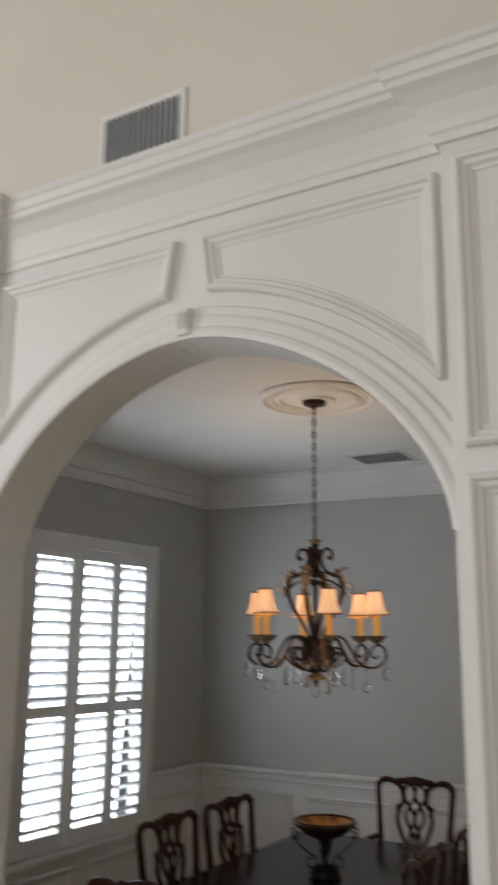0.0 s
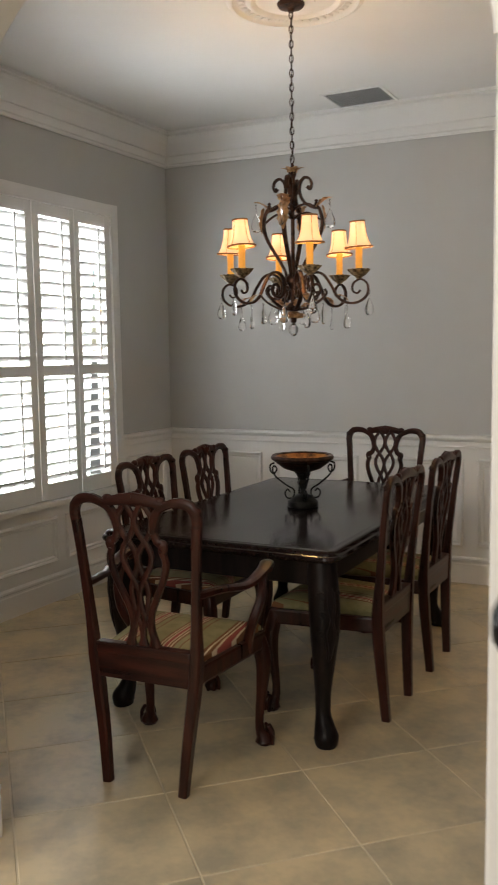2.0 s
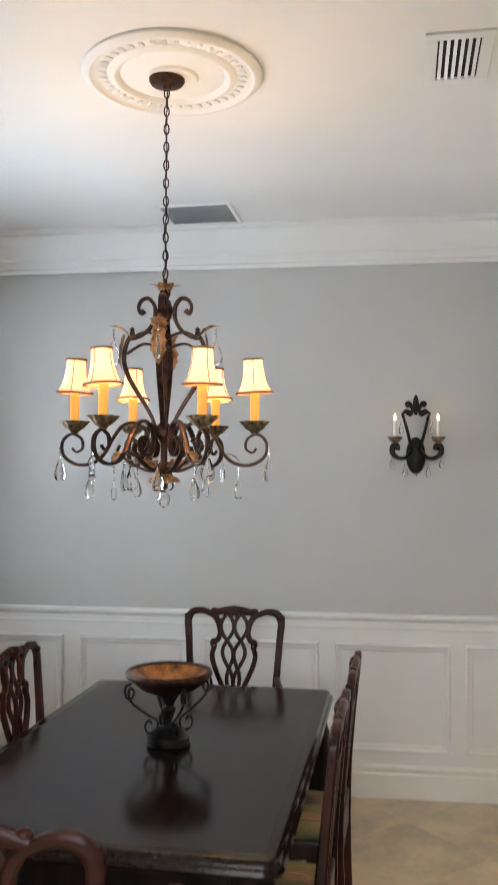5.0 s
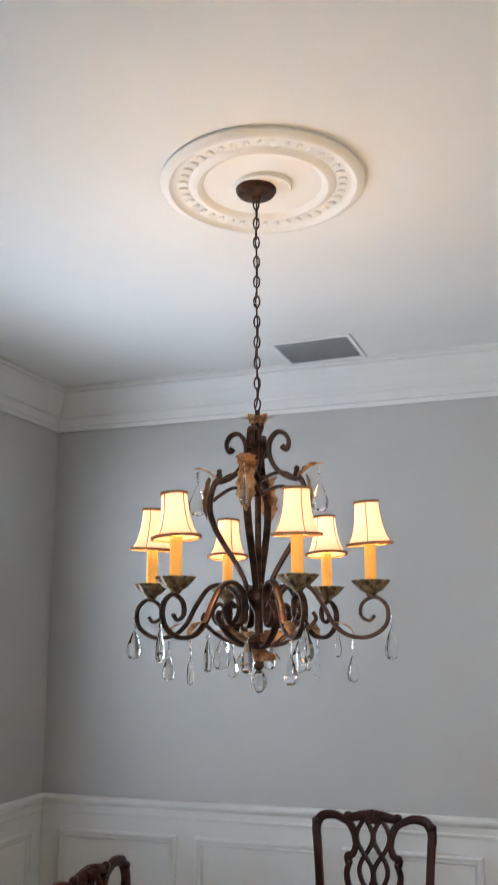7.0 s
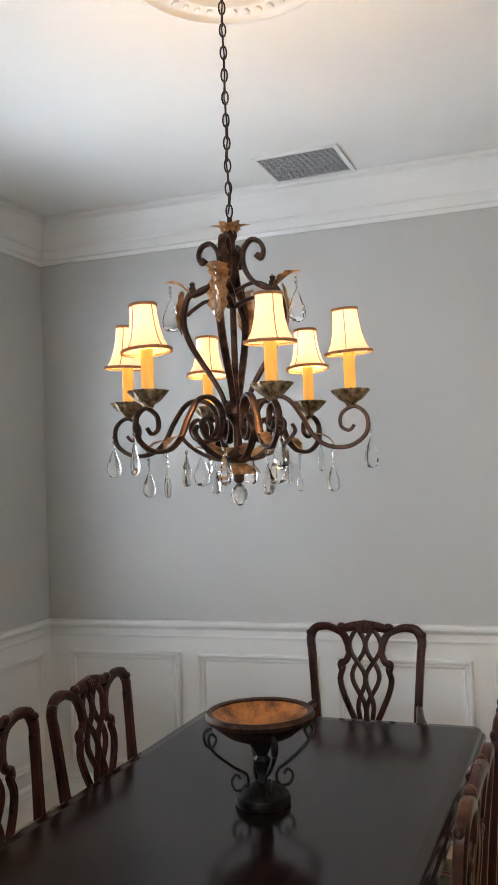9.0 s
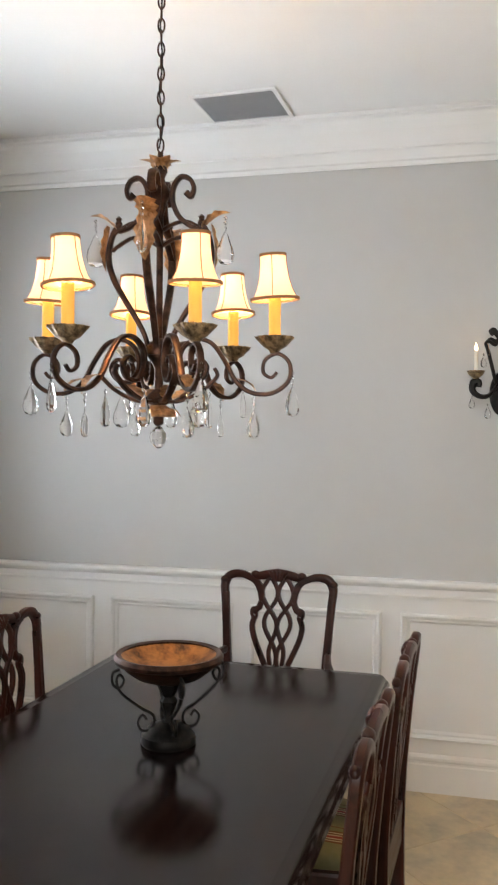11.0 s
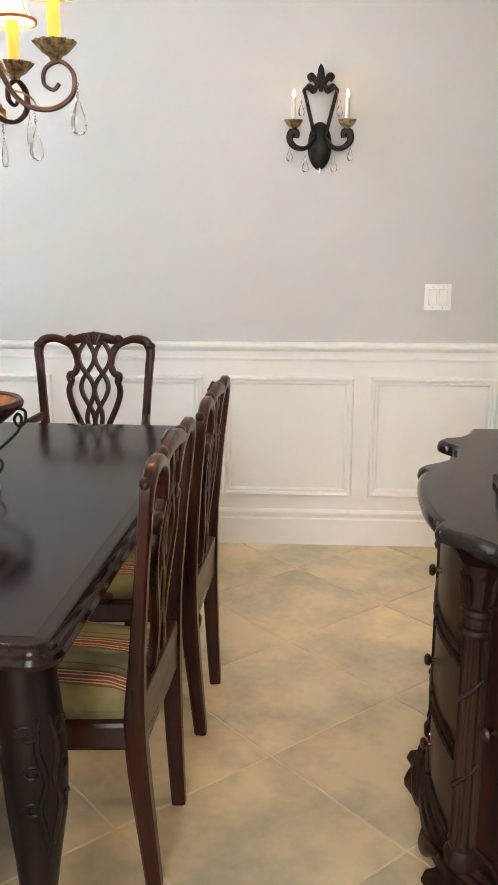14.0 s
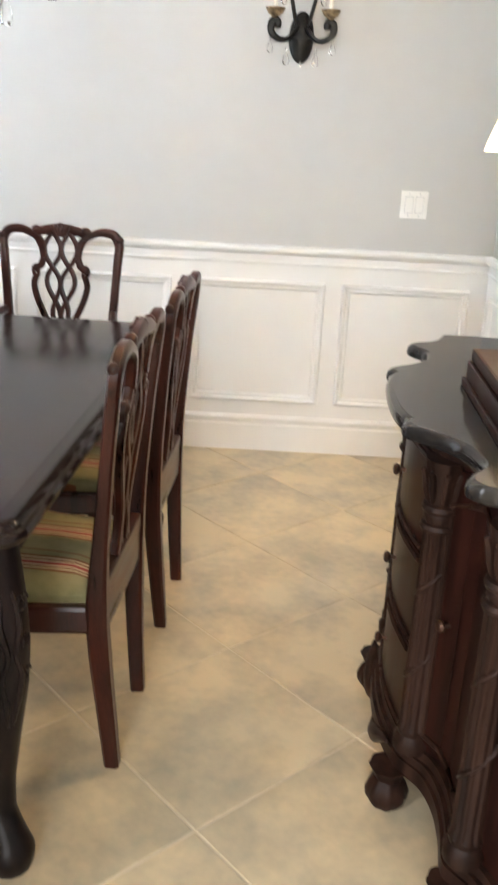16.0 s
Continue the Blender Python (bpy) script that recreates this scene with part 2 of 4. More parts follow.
def sweep(bm, path, w, d=None, up=(0, 1, 0), n=8, square=1.0):
    """A bar along the path; w, d: half sizes across (numbers or lists along it); up: the way of d. square below 1: boxier."""
    path = [Vector(q) for q in path]
    up = Vector(up)
    d = w if d is None else d
    L = len(path)

    def at(v, i):
        if not isinstance(v, (list, tuple)):
            return v
        f = i / (L - 1) * (len(v) - 1)
        k = min(int(f), len(v) - 2)
        return v[k] + (v[k + 1] - v[k]) * (f - k)
    rings = []
    for i, q in enumerate(path):
        t = (path[min(i + 1, L - 1)] - path[max(i - 1, 0)]).normalized()
        side = t.cross(up)
        if side.length < 1e-3:
            side = t.cross(Vector((1, 0, 0.01)))
        side.normalize()
        u = side.cross(t).normalized()
        ring = []
        for k in range(n):
            a = 2 * math.pi * (k + 0.5) / n
            c, s = math.cos(a), math.sin(a)
            c, s = math.copysign(abs(c) ** square, c), math.copysign(abs(s) ** square, s)
            ring.append(bm.verts.new(q + side * c * at(w, i) + u * s * at(d, i)))
        rings.append(ring)
    for a, b in zip(rings, rings[1:]):
        for k in range(n):
            bm.faces.new((a[k], a[(k + 1) % n], b[(k + 1) % n], b[k]))
    bm.faces.new(rings[0])
    bm.faces.new(rings[-1])
    return bm


def moulding(bm, poly, profile, place, closed=True):
    """A mitred moulding along a polygon (u, v); profile: (inset to the left of the way, height); place(u, v, h) gives the point."""
    n = len(poly)
    P = [Vector(q) for q in poly]
    rows = []
    for i in range(n):
        a, b, c = P[i - 1], P[i], P[(i + 1) % n]
        if not closed and i == 0:
            a = b - (c - b)
        if not closed and i == n - 1:
            c = b + (b - a)
        d1, d2 = (b - a).normalized(), (c - b).normalized()
        n1, n2 = Vector((-d1.y, d1.x)), Vector((-d2.y, d2.x))
        mdir = (n1 + n2) / max(0.2, 1 + n1.dot(n2))
        rows.append([bm.verts.new(place(b.x + mdir.x * o, b.y + mdir.y * o, h)) for o, h in profile])
    for i in range(n if closed else n - 1):
        a, b = rows[i], rows[(i + 1) % n]
        for k in range(len(profile) - 1):
            bm.faces.new((a[k], b[k], b[k + 1], a[k + 1]))
    if not closed:
        for r in (rows[0], rows[-1]):
            bm.faces.new(r)
    return bm


def plate(bm, outline, h0, h1, place):
    """A slab with the outline (u, v), between two heights."""
    a = [bm.verts.new(place(u, v, h0)) for u, v in outline]
    b = [bm.verts.new(place(u, v, h1)) for u, v in outline]
    bm.faces.new(a), bm.faces.new(b)
    n = len(outline)
    for i in range(n):
        bm.faces.new((a[i], a[(i + 1) % n], b[(i + 1) % n], b[i]))
    bm.normal_update()
    bmesh.ops.triangulate(bm, faces=[f for f in bm.faces if len(f.verts) > 4], ngon_method="EAR_CLIP")
    return bm


def flat(u, v, h):
    return (u, v, h)


# ---- setting ----
XL, XR, YB, YF, ZC = -3.40, 0.20, 6.14, 2.50, 3.09   # dining room: walls, back, arch side, ceiling
ARCH_L, ARCH_R, SPRING, RISE, FRONT = -1.805, -0.235, 2.11, 0.61, 2.34
SKEW = 0.045                                        # the back wall runs slightly out of square


def back(x):
    return YB + SKEW * (x + 1.1)


WY0, WY1, WZ0, WZ1 = 4.10, 5.36, 0.64, 2.45         # shuttered window opening


def structure(name, bm, mat, label, category):
    return tagged(part(name, bm, mat), label, category, kind="structure")


structure("wall_back", plate(bmesh.new(), [(XL - 0.15, back(XL - 0.15)), (XR + 0.15, back(XR + 0.15)), (XR + 0.15, YB + 0.28), (XL - 0.15, YB + 0.28)], -0.02, 3.25, flat), GREY, "grey painted dining room wall above white wainscoting", "wall")
bm = bmesh.new()
for a in ((YF - 0.2, WY0, -0.02, 3.25), (WY1, back(XL) - 0.003, -0.02, 3.25), (WY0, WY1, -0.02, WZ0), (WY0, WY1, WZ1, 3.25)):
    box(bm, XL - 0.15, XL, *a)
structure("wall_left", bm, GREY, "grey painted wall with a shuttered window", "wall")
structure("wall_right", cube(XR, XR + 0.15, YF, back(XR) - 0.003, -0.02, 3.25), GREY, "grey painted wall behind the carved sideboard", "wall")
structure("ceiling", cube(XL - 0.15, XR + 0.15, YF - 0.05, YB + 0.28, ZC, ZC + 0.1), CEIL, "white painted flat ceiling", "ceiling")

# arch wall: full height towards the hall, with the arched opening cut through
mid, half = (ARCH_L + ARCH_R) / 2, (ARCH_R - ARCH_L) / 2


def arch_line(grow=0.0, n=40, a0=0.0, a1=math.pi):
    out = []
    for k in range(n + 1):
        c, s = math.cos(a0 + (a1 - a0) * k / n), math.sin(a0 + (a1 - a0) * k / n)
        out.append((mid + (half + grow) * math.copysign(abs(c) ** 1.15, c), SPRING + (RISE + grow) * max(0.0, s) ** 1.15))
    return out


outline = [(ARCH_R, -0.02)] + arch_line() + [(ARCH_L, -0.02), (-4.2, -0.02), (-4.2, 5.4), (3.0, 5.4), (3.0, -0.02), (1.35, -0.02), (1.35, 3.02), (0.17, 3.02), (0.17, -0.02)]
bm = plate(bmesh.new(), outline, FRONT, YF, lambda u, v, h: (u, h, v))
structure("wall_arch", bm, CREAM, "cream hall wall with a wide arched opening", "wall")
wall_arch = bpy.data.objects["wall_arch"]
structure("wall_hall_right", cube(3.0, 3.15, -3.15, YF, -0.02, 5.4), CREAM, "plain cream hall wall", "wall")
# unseen wall; its opening is added to hold the side area lamp
bm = bmesh.new()
for a in ((-3.15, -1.45, -0.02, 5.4), (0.65, YF, -0.02, 5.4), (-1.45, 0.65, -0.02, 0.7), (-1.45, 0.65, 4.3, 5.4)):
    box(bm, -4.35, -4.2, *a)
structure("wall_hall_left", bm, CREAM, "plain cream hall wall with an unseen opening added for daylight", "wall")
structure("wall_corridor", box(cube(0.35, 1.65, 4.3, 4.45, -0.02, 3.2), 1.5, 1.65, YF, 4.3, -0.02, 3.2), CREAM, "plain cream corridor wall beyond the hall", "wall")
structure("ceiling_corridor", cube(0.35, 1.65, YF, 4.45, 3.2, 3.3), CEIL, "plain white corridor ceiling", "ceiling")
# unseen wall behind the camera, opening added for the other hall lamp
bm = bmesh.new()
for a in ((-4.2, -1.95, 0, 5.4), (-0.05, 3.0, 0, 5.4), (-1.95, -0.05, 0, 0.9), (-1.95, -0.05, 4.7, 5.4)):
    box(bm, a[0], a[1], -3.15, -3.0, a[2] - 0.02 if a[2] == 0 else a[2], a[3])
structure("wall_entry", bm, CREAM, "plain cream hall wall with an unseen opening added for daylight", "wall")
structure("ceiling_hall", cube(-4.35, 3.15, -3.15, YF, 5.4, 5.5), CEIL, "plain white high hall ceiling", "ceiling")

# white panelling that lines the arch: piers, spandrels, archivolt, cornice
arch_trim = thing("trim_arch", "white painted panelled arch surround with raised mouldings", "arch surround", kind="structure")
PROF = [(0.0, 0.0), (0.004, 0.016), (0.010, 0.020), (0.018, 0.017), (0.024, 0.010), (0.032, 0.010), (0.038, 0.004), (0.042, 0.0)]


BOLD = [(0.0, 0.0), (0.003, 0.022), (0.010, 0.028), (0.018, 0.026), (0.024, 0.017), (0.034, 0.015), (0.042, 0.006), (0.050, 0.004), (0.052, 0.0)]


def on_front(y):
    return lambda u, v, h: (u, y - h, v)


PIER = FRONT - 0.050
for x0, x1 in ((ARCH_R, 0.14), (-2.18, ARCH_L)):
    pier = part("pier", cube(x0, x1, PIER, FRONT + 0.005, -0.0, 3.10, 0.003), WHITE, arch_trim)
    c0, c1 = x0 + 0.034, x1 - 0.038
    for z0, z1 in ((0.32, 2.235), (2.295, 3.04)):
        part("panel_moulding", moulding(bmesh.new(), [(c0, z0), (c1, z0), (c1, z1), (c0, z1)], BOLD, on_front(PIER)), WHITE, pier)
    part("pier_base", cube(x0 - 0.0, x1 + 0.012, PIER - 0.018, PIER + 0.004, 0, 0.20, 0.004), WHITE, pier)
# spandrel sheet above the arch
sp = arch_line(0.0) + [(ARCH_L, 3.12), (ARCH_R, 3.12)]
bm = plate(bmesh.new(), sp, FRONT - 0.012, FRONT - 0.0005, lambda u, v, h: (u, h, v))
part("spandrel", bm, WHITE, arch_trim)
# lining of the opening
bm = bmesh.new()
inner = [(ARCH_R, 0.0)] + arch_line() + [(ARCH_L, 0.0)]
moulding(bm, inner, [(0, FRONT - 0.012), (0.012, FRONT - 0.012), (0.012, YF + 0.004), (0, YF + 0.004)], lambda u, v, h: (u, h, v), closed=False)
part("arch_lining", bm, WHITE, arch_trim)
AP = [(0.0, 0.0), (0.0, 0.024), (0.014, 0.028), (0.026, 0.025), (0.034, 0.018), (0.060, 0.017), (0.072, 0.010), (0.092, 0.009), (0.10, 0.0)]
part("archivolt", moulding(bmesh.new(), list(reversed(arch_line(-0.012))), AP, on_front(FRONT - 0.012), closed=False), WHITE, arch_trim)
for s in (1, -1):
    low = 2.47
    arc = [(u, v) for u, v in arch_line(0.13, 60) if v > low and (u - mid) * s > 0.04 and (u - mid) * s < half - 0.025]
    if s < 0:
        arc = list(reversed(arc))
    pts = [(mid + s * (half - 0.018), 3.03), (mid + s * 0.04, 3.03)] + list(reversed(arc)) + [(mid + s * (half - 0.018), arc[0][1])]
    if s < 0:
        pts.reverse()
    part("spandrel_moulding", moulding(bmesh.new(), pts, BOLD, on_front(FRONT - 0.012)), WHITE, arch_trim)
key = part("keystone", cube(mid - 0.024, mid + 0.024, FRONT - 0.050, FRONT - 0.01, SPRING + RISE - 0.004, SPRING + RISE + 0.080, 0.008), WHITE, arch_trim)
bm = bmesh.new()
for k in range(4):
    sweep(bm, smooth_path([(mid - 0.012 + 0.008 * k, FRONT - 0.051, 2.735), (mid - 0.014 + 0.0093 * k, FRONT - 0.056, 2.76), (mid - 0.016 + 0.0107 * k, FRONT - 0.051, 2.785)], 3), 0.004, n=5)
part("carved_leaf", bm, WHITE, key)
CROWN = [(0.0, 0.0), (0.012, 0.0), (0.016, 0.02), (0.022, 0.028), (0.030, 0.05), (0.050, 0.09), (0.078, 0.122), (0.098, 0.136), (0.104, 0.150), (0.112, 0.156), (0.118, 0.178), (0.126, 0.186), (0.126, 0.205), (0.0, 0.205)]
path = [(2.98, FRONT), (0.14, FRONT), (0.14, PIER), (ARCH_R, PIER), (ARCH_R, FRONT - 0.012), (ARCH_L, FRONT - 0.012), (ARCH_L, PIER), (-2.18, PIER), (-2.18, FRONT), (-4.19, FRONT)]
part("cornice", moulding(bmesh.new(), path, CROWN, lambda u, v, h: (u, v, 3.085 + h), closed=False), WHITE, arch_trim)
arch_trim["kind"] = "structure"

# dining room crown, wainscoting and baseboard
room = [(XL, YF), (XR, YF), (XR, back(XR)), (XL, back(XL))]
crown_profile = [(0.0, -0.235), (0.014, -0.235), (0.020, -0.220), (0.014, -0.208), (0.014, -0.160), (0.024, -0.155), (0.028, -0.135), (0.034, -0.115), (0.048, -0.080), (0.066, -0.050), (0.080, -0.036), (0.080, -0.022), (0.090, -0.018), (0.090, 0.0)]
structure("crown_moulding", moulding(bmesh.new(), room, crown_profile, lambda u, v, h: (u, v, ZC + h)), WHITE, "white stepped crown moulding below the ceiling", "crown moulding")
wains = thing("wainscot", "white panelled wainscoting with a moulded chair rail", "wainscot", kind="structure")
LINER = 0.006
RAILP = [(0, 0.880), (0.010, 0.880), (0.014, 0.892), (0.010, 0.900), (0.010, 0.925), (0.018, 0.932), (0.030, 0.938), (0.036, 0.948), (0.036, 0.958), (0.028, 0.966), (0.0, 0.968)]
BASEP = [(0, 0.0), (0.018, 0.0), (0.018, 0.125), (0.014, 0.132), (0.014, 0.142), (0.022, 0.150), (0.022, 0.162), (0.012, 0.172), (0.0, 0.176)]
# runs of wall: (start, end) seen with the room on the left of the way; the window and the arch interrupt them
runs = [[(ARCH_R, YF), (XR, YF), (XR, back(XR)), (XL, back(XL)), (XL, WY1 + 0.02)], [(XL, WY0 - 0.02), (XL, YF), (ARCH_L, YF)]]
for run in runs:
    part("chair_rail", moulding(bmesh.new(), run, RAILP, flat, closed=False), WHITE, wains)
    sheet = moulding(bmesh.new(), run, [(0, 0.0), (LINER, 0.0), (LINER, 0.885), (0, 0.885)], flat, closed=False)
    part("wainscot_sheet", sheet, WHITE, wains)
part("wainscot_sheet", cube(XL, XL + LINER, WY0 - 0.02, WY1 + 0.02, 0, 0.60), WHITE, wains)
part("baseboard", moulding(bmesh.new(), [(ARCH_R, YF), (XR, YF), (XR, back(XR)), (XL, back(XL)), (XL, YF), (ARCH_L, YF)], BASEP, flat, closed=False), WHITE, wains)


def panel(u0, u1, v0, v1, place):
    part("wainscot_panel", moulding(bmesh.new(), [(u0, v0), (u1, v0), (u1, v1), (u0, v1)], PROF, place), WHITE, wains)


for u0, u1 in ((-3.285, -2.652), (-2.560, -1.935), (-1.850, -1.225), (-1.140, -0.530), (-0.455, 0.12)):
    panel(u0, u1, 0.240, 0.812, lambda u, v, h: (u, back(u) - LINER - h, v))
for u0, u1 in ((2.60, 3.28), (3.36, 4.02)):
    panel(u0, u1, 0.240, 0.812, lambda u, v, h: (XL + LINER + h, u, v))
panel(5.45, 5.94, 0.240, 0.812, lambda u, v, h: (XL + LINER + h, u, v))
panel(4.14, 4.70, 0.245, 0.53, lambda u, v, h: (XL + LINER + h, u, v))
panel(4.78, 5.34, 0.245, 0.53, lambda u, v, h: (XL + LINER + h, u, v))
for u0, u1 in ((2.6, 3.45), (3.55, 4.5), (4.6, 5.3), (5.4, 6.05)):
    panel(u0, u1, 0.240, 0.812, lambda u, v, h: (XR - LINER - h, u, v))


# ---- window with plantation shutters ----
win = thing("window_1", "tall window behind white plantation shutters with open louvres", "window", kind="structure")
X0 = XL - 0.02
bm = bmesh.new()
for a in ((WY0 - 0.045, WY0 + 0.03, WZ0 - 0.03, WZ1 + 0.05), (WY1 - 0.03, WY1 + 0.045, WZ0 - 0.03, WZ1 + 0.05)):
    box(bm, XL - 0.10, XL + 0.022, *a, 0.003)
box(bm, XL - 0.098, XL + 0.020, WY0 + 0.029, WY1 - 0.029, WZ1 - 0.03, WZ1 + 0.048, 0.003)
part("window_frame", bm, WHITE, win)
part("window_sill", cube(XL - 0.10, XL + 0.045, WY0 - 0.06, WY1 + 0.06, WZ0 - 0.045, WZ0 - 0.01, 0.006), WHITE, win)
pane = part("pane", cube(XL - 0.142, XL - 0.138, WY0, WY1, WZ0, WZ1), PANE, win)
pane.visible_shadow = False
part("sash_bar", cube(XL - 0.145, XL - 0.12, WY0, WY1, 1.50, 1.54, 0.003), WHITE, win)
opening = ((4.215, 4.515), (4.635, 4.915), (5.010, 5.270))
edge = (WY0 + 0.03, 4.575, 4.9625, WY1 - 0.03)
for k, (y0, y1) in enumerate(opening):
    e0, e1 = edge[k] + 0.003, edge[k + 1] - 0.003
    bm = bmesh.new()
    box(bm, X0, X0 + 0.028, e0, y0, WZ0, WZ1 - 0.03, 0.003)
    box(bm, X0, X0 + 0.028, y1, e1, WZ0, WZ1 - 0.03, 0.003)
    for z0, z1 in ((WZ0 - 0.005, 0.735), (1.392, 1.456), (2.345, WZ1 - 0.032)):
        box(bm, X0 + 0.001, X0 + 0.027, y0 - 0.002, y1 + 0.002, z0, z1, 0.002)
    shutter = part("shutter", bm, WHITE, win)
    for z0, z1, count in ((0.735, 1.392, 9), (1.456, 2.345, 12)):
        step = (z1 - z0) / count
        for j in range(count):
            m = pose(X0 + 0.013, (y0 + y1) / 2, z0 + step * (j + 0.5), 0, -38, 0)
            lv = lathe(bmesh.new(), [(1, -(y1 - y0) / 2), (1, (y1 - y0) / 2)], 10)
            bmesh.ops.transform(lv, matrix=m @ pose(0, 0, 0, 90, 0, 0) @ Matrix.Diagonal((0.033, 0.006, 1, 1)), verts=lv.verts)
            part("louvre", lv, WHITE, shutter, smooth=True)
        yc = y0 + (y1 - y0) * 0.64
        part("tilt_rod", cube(X0 + 0.046, X0 + 0.054, yc - 0.006, yc + 0.006, z0 + 0.03, z1 - 0.01, 0.002), WHITE, shutter)

# ---- ceiling fixtures ----
rose = thing("ceiling_medallion", "round white plaster ceiling medallion with a leaf ring", "ceiling medallion", m=pose(-1.552, 4.272, ZC))
part("disc", lathe(bmesh.new(), [(0.31, 0.0), (0.312, -0.010), (0.300, -0.022), (0.285, -0.024), (0.275, -0.014), (0.262, -0.012), (0.225, -0.010), (0.215, -0.018), (0.200, -0.022), (0.188, -0.016), (0.180, -0.008), (0.09, -0.012), (0.085, -0.022), (0.070, -0.024), (0.0, -0.024)], 64), CEIL, rose, smooth=True)
bm = bmesh.new()
for k in range(40):
    a = 2 * math.pi * k / 40
    r = bmesh.ops.create_icosphere(bm, subdivisions=1, radius=1)
    bmesh.ops.transform(bm, matrix=pose(0.243 * math.cos(a), 0.243 * math.sin(a), -0.012, 0, 0, math.degrees(a)) @ Matrix.Diagonal((0.017, 0.011, 0.009, 1)), verts=r["verts"])
part("leaf_ring", bm, CEIL, rose, smooth=True)


def vent(name, label, x0, x1, y0, y1, slats, along, mat, m=None, border=0.024, tilt=35, gap=0.45):
    """A register, face down in its own plane (z = 0 is the surface)."""
    v = thing(name, label, "vent", m=m)
    bm = bmesh.new()
    for a in ((x0, x1, y0, y0 + border), (x0, x1, y1 - border, y1), (x0, x0 + border, y0 + border, y1 - border), (x1 - border, x1, y0 + border, y1 - border)):
        box(bm, *a, -0.009, 0.0, 0.002)
    part("frame", bm, WHITE, v)
    # thin dark sheet paints the duct's shade between the slats
    part("shade_sheet", cube(x0 + 0.01, x1 - 0.01, y0 + 0.01, y1 - 0.01, -0.0015, 0.0), DUCT_SHADE, v)
    a0, a1 = (y0 + border, y1 - border) if along == "x" else (x0 + border, x1 - border)
    step = (a1 - a0) / slats
    for k in range(slats):
        c = a0 + step * (k + 0.5)
        w = step * gap
        if along == "x":
            s = box(bmesh.new(), x0 + border, x1 - border, -w, w, -0.0007, 0.0007, 0, pose(0, c, -0.007, tilt, 0, 0))
        else:
            s = box(bmesh.new(), -w, w, y0 + border, y1 - border, -0.0007, 0.0007, 0, pose(c, 0, -0.007, 0, tilt, 0))
        part("slat", s, mat, v)
    return v


vent("ceiling_vent", "grey louvred return air grille in the ceiling", -2.03, -1.635, 5.67, 6.02, 22, "x", GRILLE, pose(0, 0, ZC), 0.020, 14, 0.46)
vent("ceiling_vent", "white supply air register with dark slots", -0.695, -0.478, 4.14, 4.495, 6, "y", WHITE, pose(0, 0, ZC), 0.040, 20, 0.26)
vent("wall_vent", "dark grey louvred air register above the cornice", -0.20, 0.15, -0.13, 0.13, 14, "y", GRILLE, pose(-1.21, FRONT, 3.44, -90, 0, 0), 0.022, 30, 0.5)

# ---- chandelier ----
ch = thing("chandelier", "bronze scrolled chandelier with six lit fabric shades and crystal drops", "chandelier", m=pose(-1.57, 4.262, 0))
part("canopy", lathe(bmesh.new(), [(0.0, 3.030), (0.012, 3.030), (0.018, 3.042), (0.055, 3.050), (0.062, 3.060), (0.062, 3.068), (0.0, 3.068)], 28), IRON, ch, smooth=True)
z, k = 3.035, 0
while z > 2.385:
    pts = [(0.0085 * math.cos(a), 0, 0.019 * math.sin(a)) for a in [2 * math.pi * i / 14 for i in range(15)]]
    link_bm = sweep(bmesh.new(), pts, 0.0026, n=6)
    bmesh.ops.transform(link_bm, matrix=pose(0.0, 0, z - 0.017, 0, 0, 20 + 90 * (k % 2)), verts=link_bm.verts)
    part("chain_link", link_bm, IRON, ch, smooth=True)
    z -= 0.0315
    k += 1
bm = sweep(bmesh.new(), smooth_path([(0.004 * math.sin(i * 1.9), 0.004 * math.cos(i * 2.3), 3.03 - 0.65 * i / 12) for i in range(13)], 3), 0.0022, n=5)
part("cord", bm, BLACK, ch)
part("stem", lathe(bmesh.new(), [(0.0, 2.372), (0.007, 2.370), (0.008, 2.345), (0.016, 2.338), (0.019, 2.318), (0.012, 2.302), (0.015, 2.285), (0.025, 2.275), (0.027, 2.255), (0.020, 2.24), (0.015, 2.225), (0.009, 2.20), (0.009, 1.88), (0.020, 1.872), (0.030, 1.862), (0.031, 1.832), (0.022, 1.82), (0.012, 1.80), (0.012, 1.745), (0.024, 1.735), (0.036, 1.722), (0.030, 1.708), (0.014, 1.70), (0.014, 1.655), (0.007, 1.648), (0.0, 1.646)], 20), IRON, ch, smooth=True)


def leaf(length, width, curl):
    """An acanthus leaf along +x, curling down at its tip, with lobed edges."""
    bm = bmesh.new()
    n = 9
    rows = []
    for i in range(n):
        t = i / (n - 1)
        w = width * (0.35 + 0.65 * math.sin(math.pi * min(1, 0.15 + 0.8 * t))) * (1 - 0.85 * max(0, t - 0.75) / 0.25) * (1.0 if i % 2 else 0.72)
        x, zz = length * t, curl * (t * 0.6 - 1.2 * t ** 3)
        rows.append([bm.verts.new((x, s * w, zz + abs(s) * 0.25 * w)) for s in (-1, -0.5, 0, 0.5, 1)])
    for a, b in zip(rows, rows[1:]):
        for j in range(4):
            bm.faces.new((a[j], a[j + 1], b[j + 1], b[j]))
    r = bmesh.ops.solidify(bm, geom=bm.faces[:], thickness=0.003)
    return bm


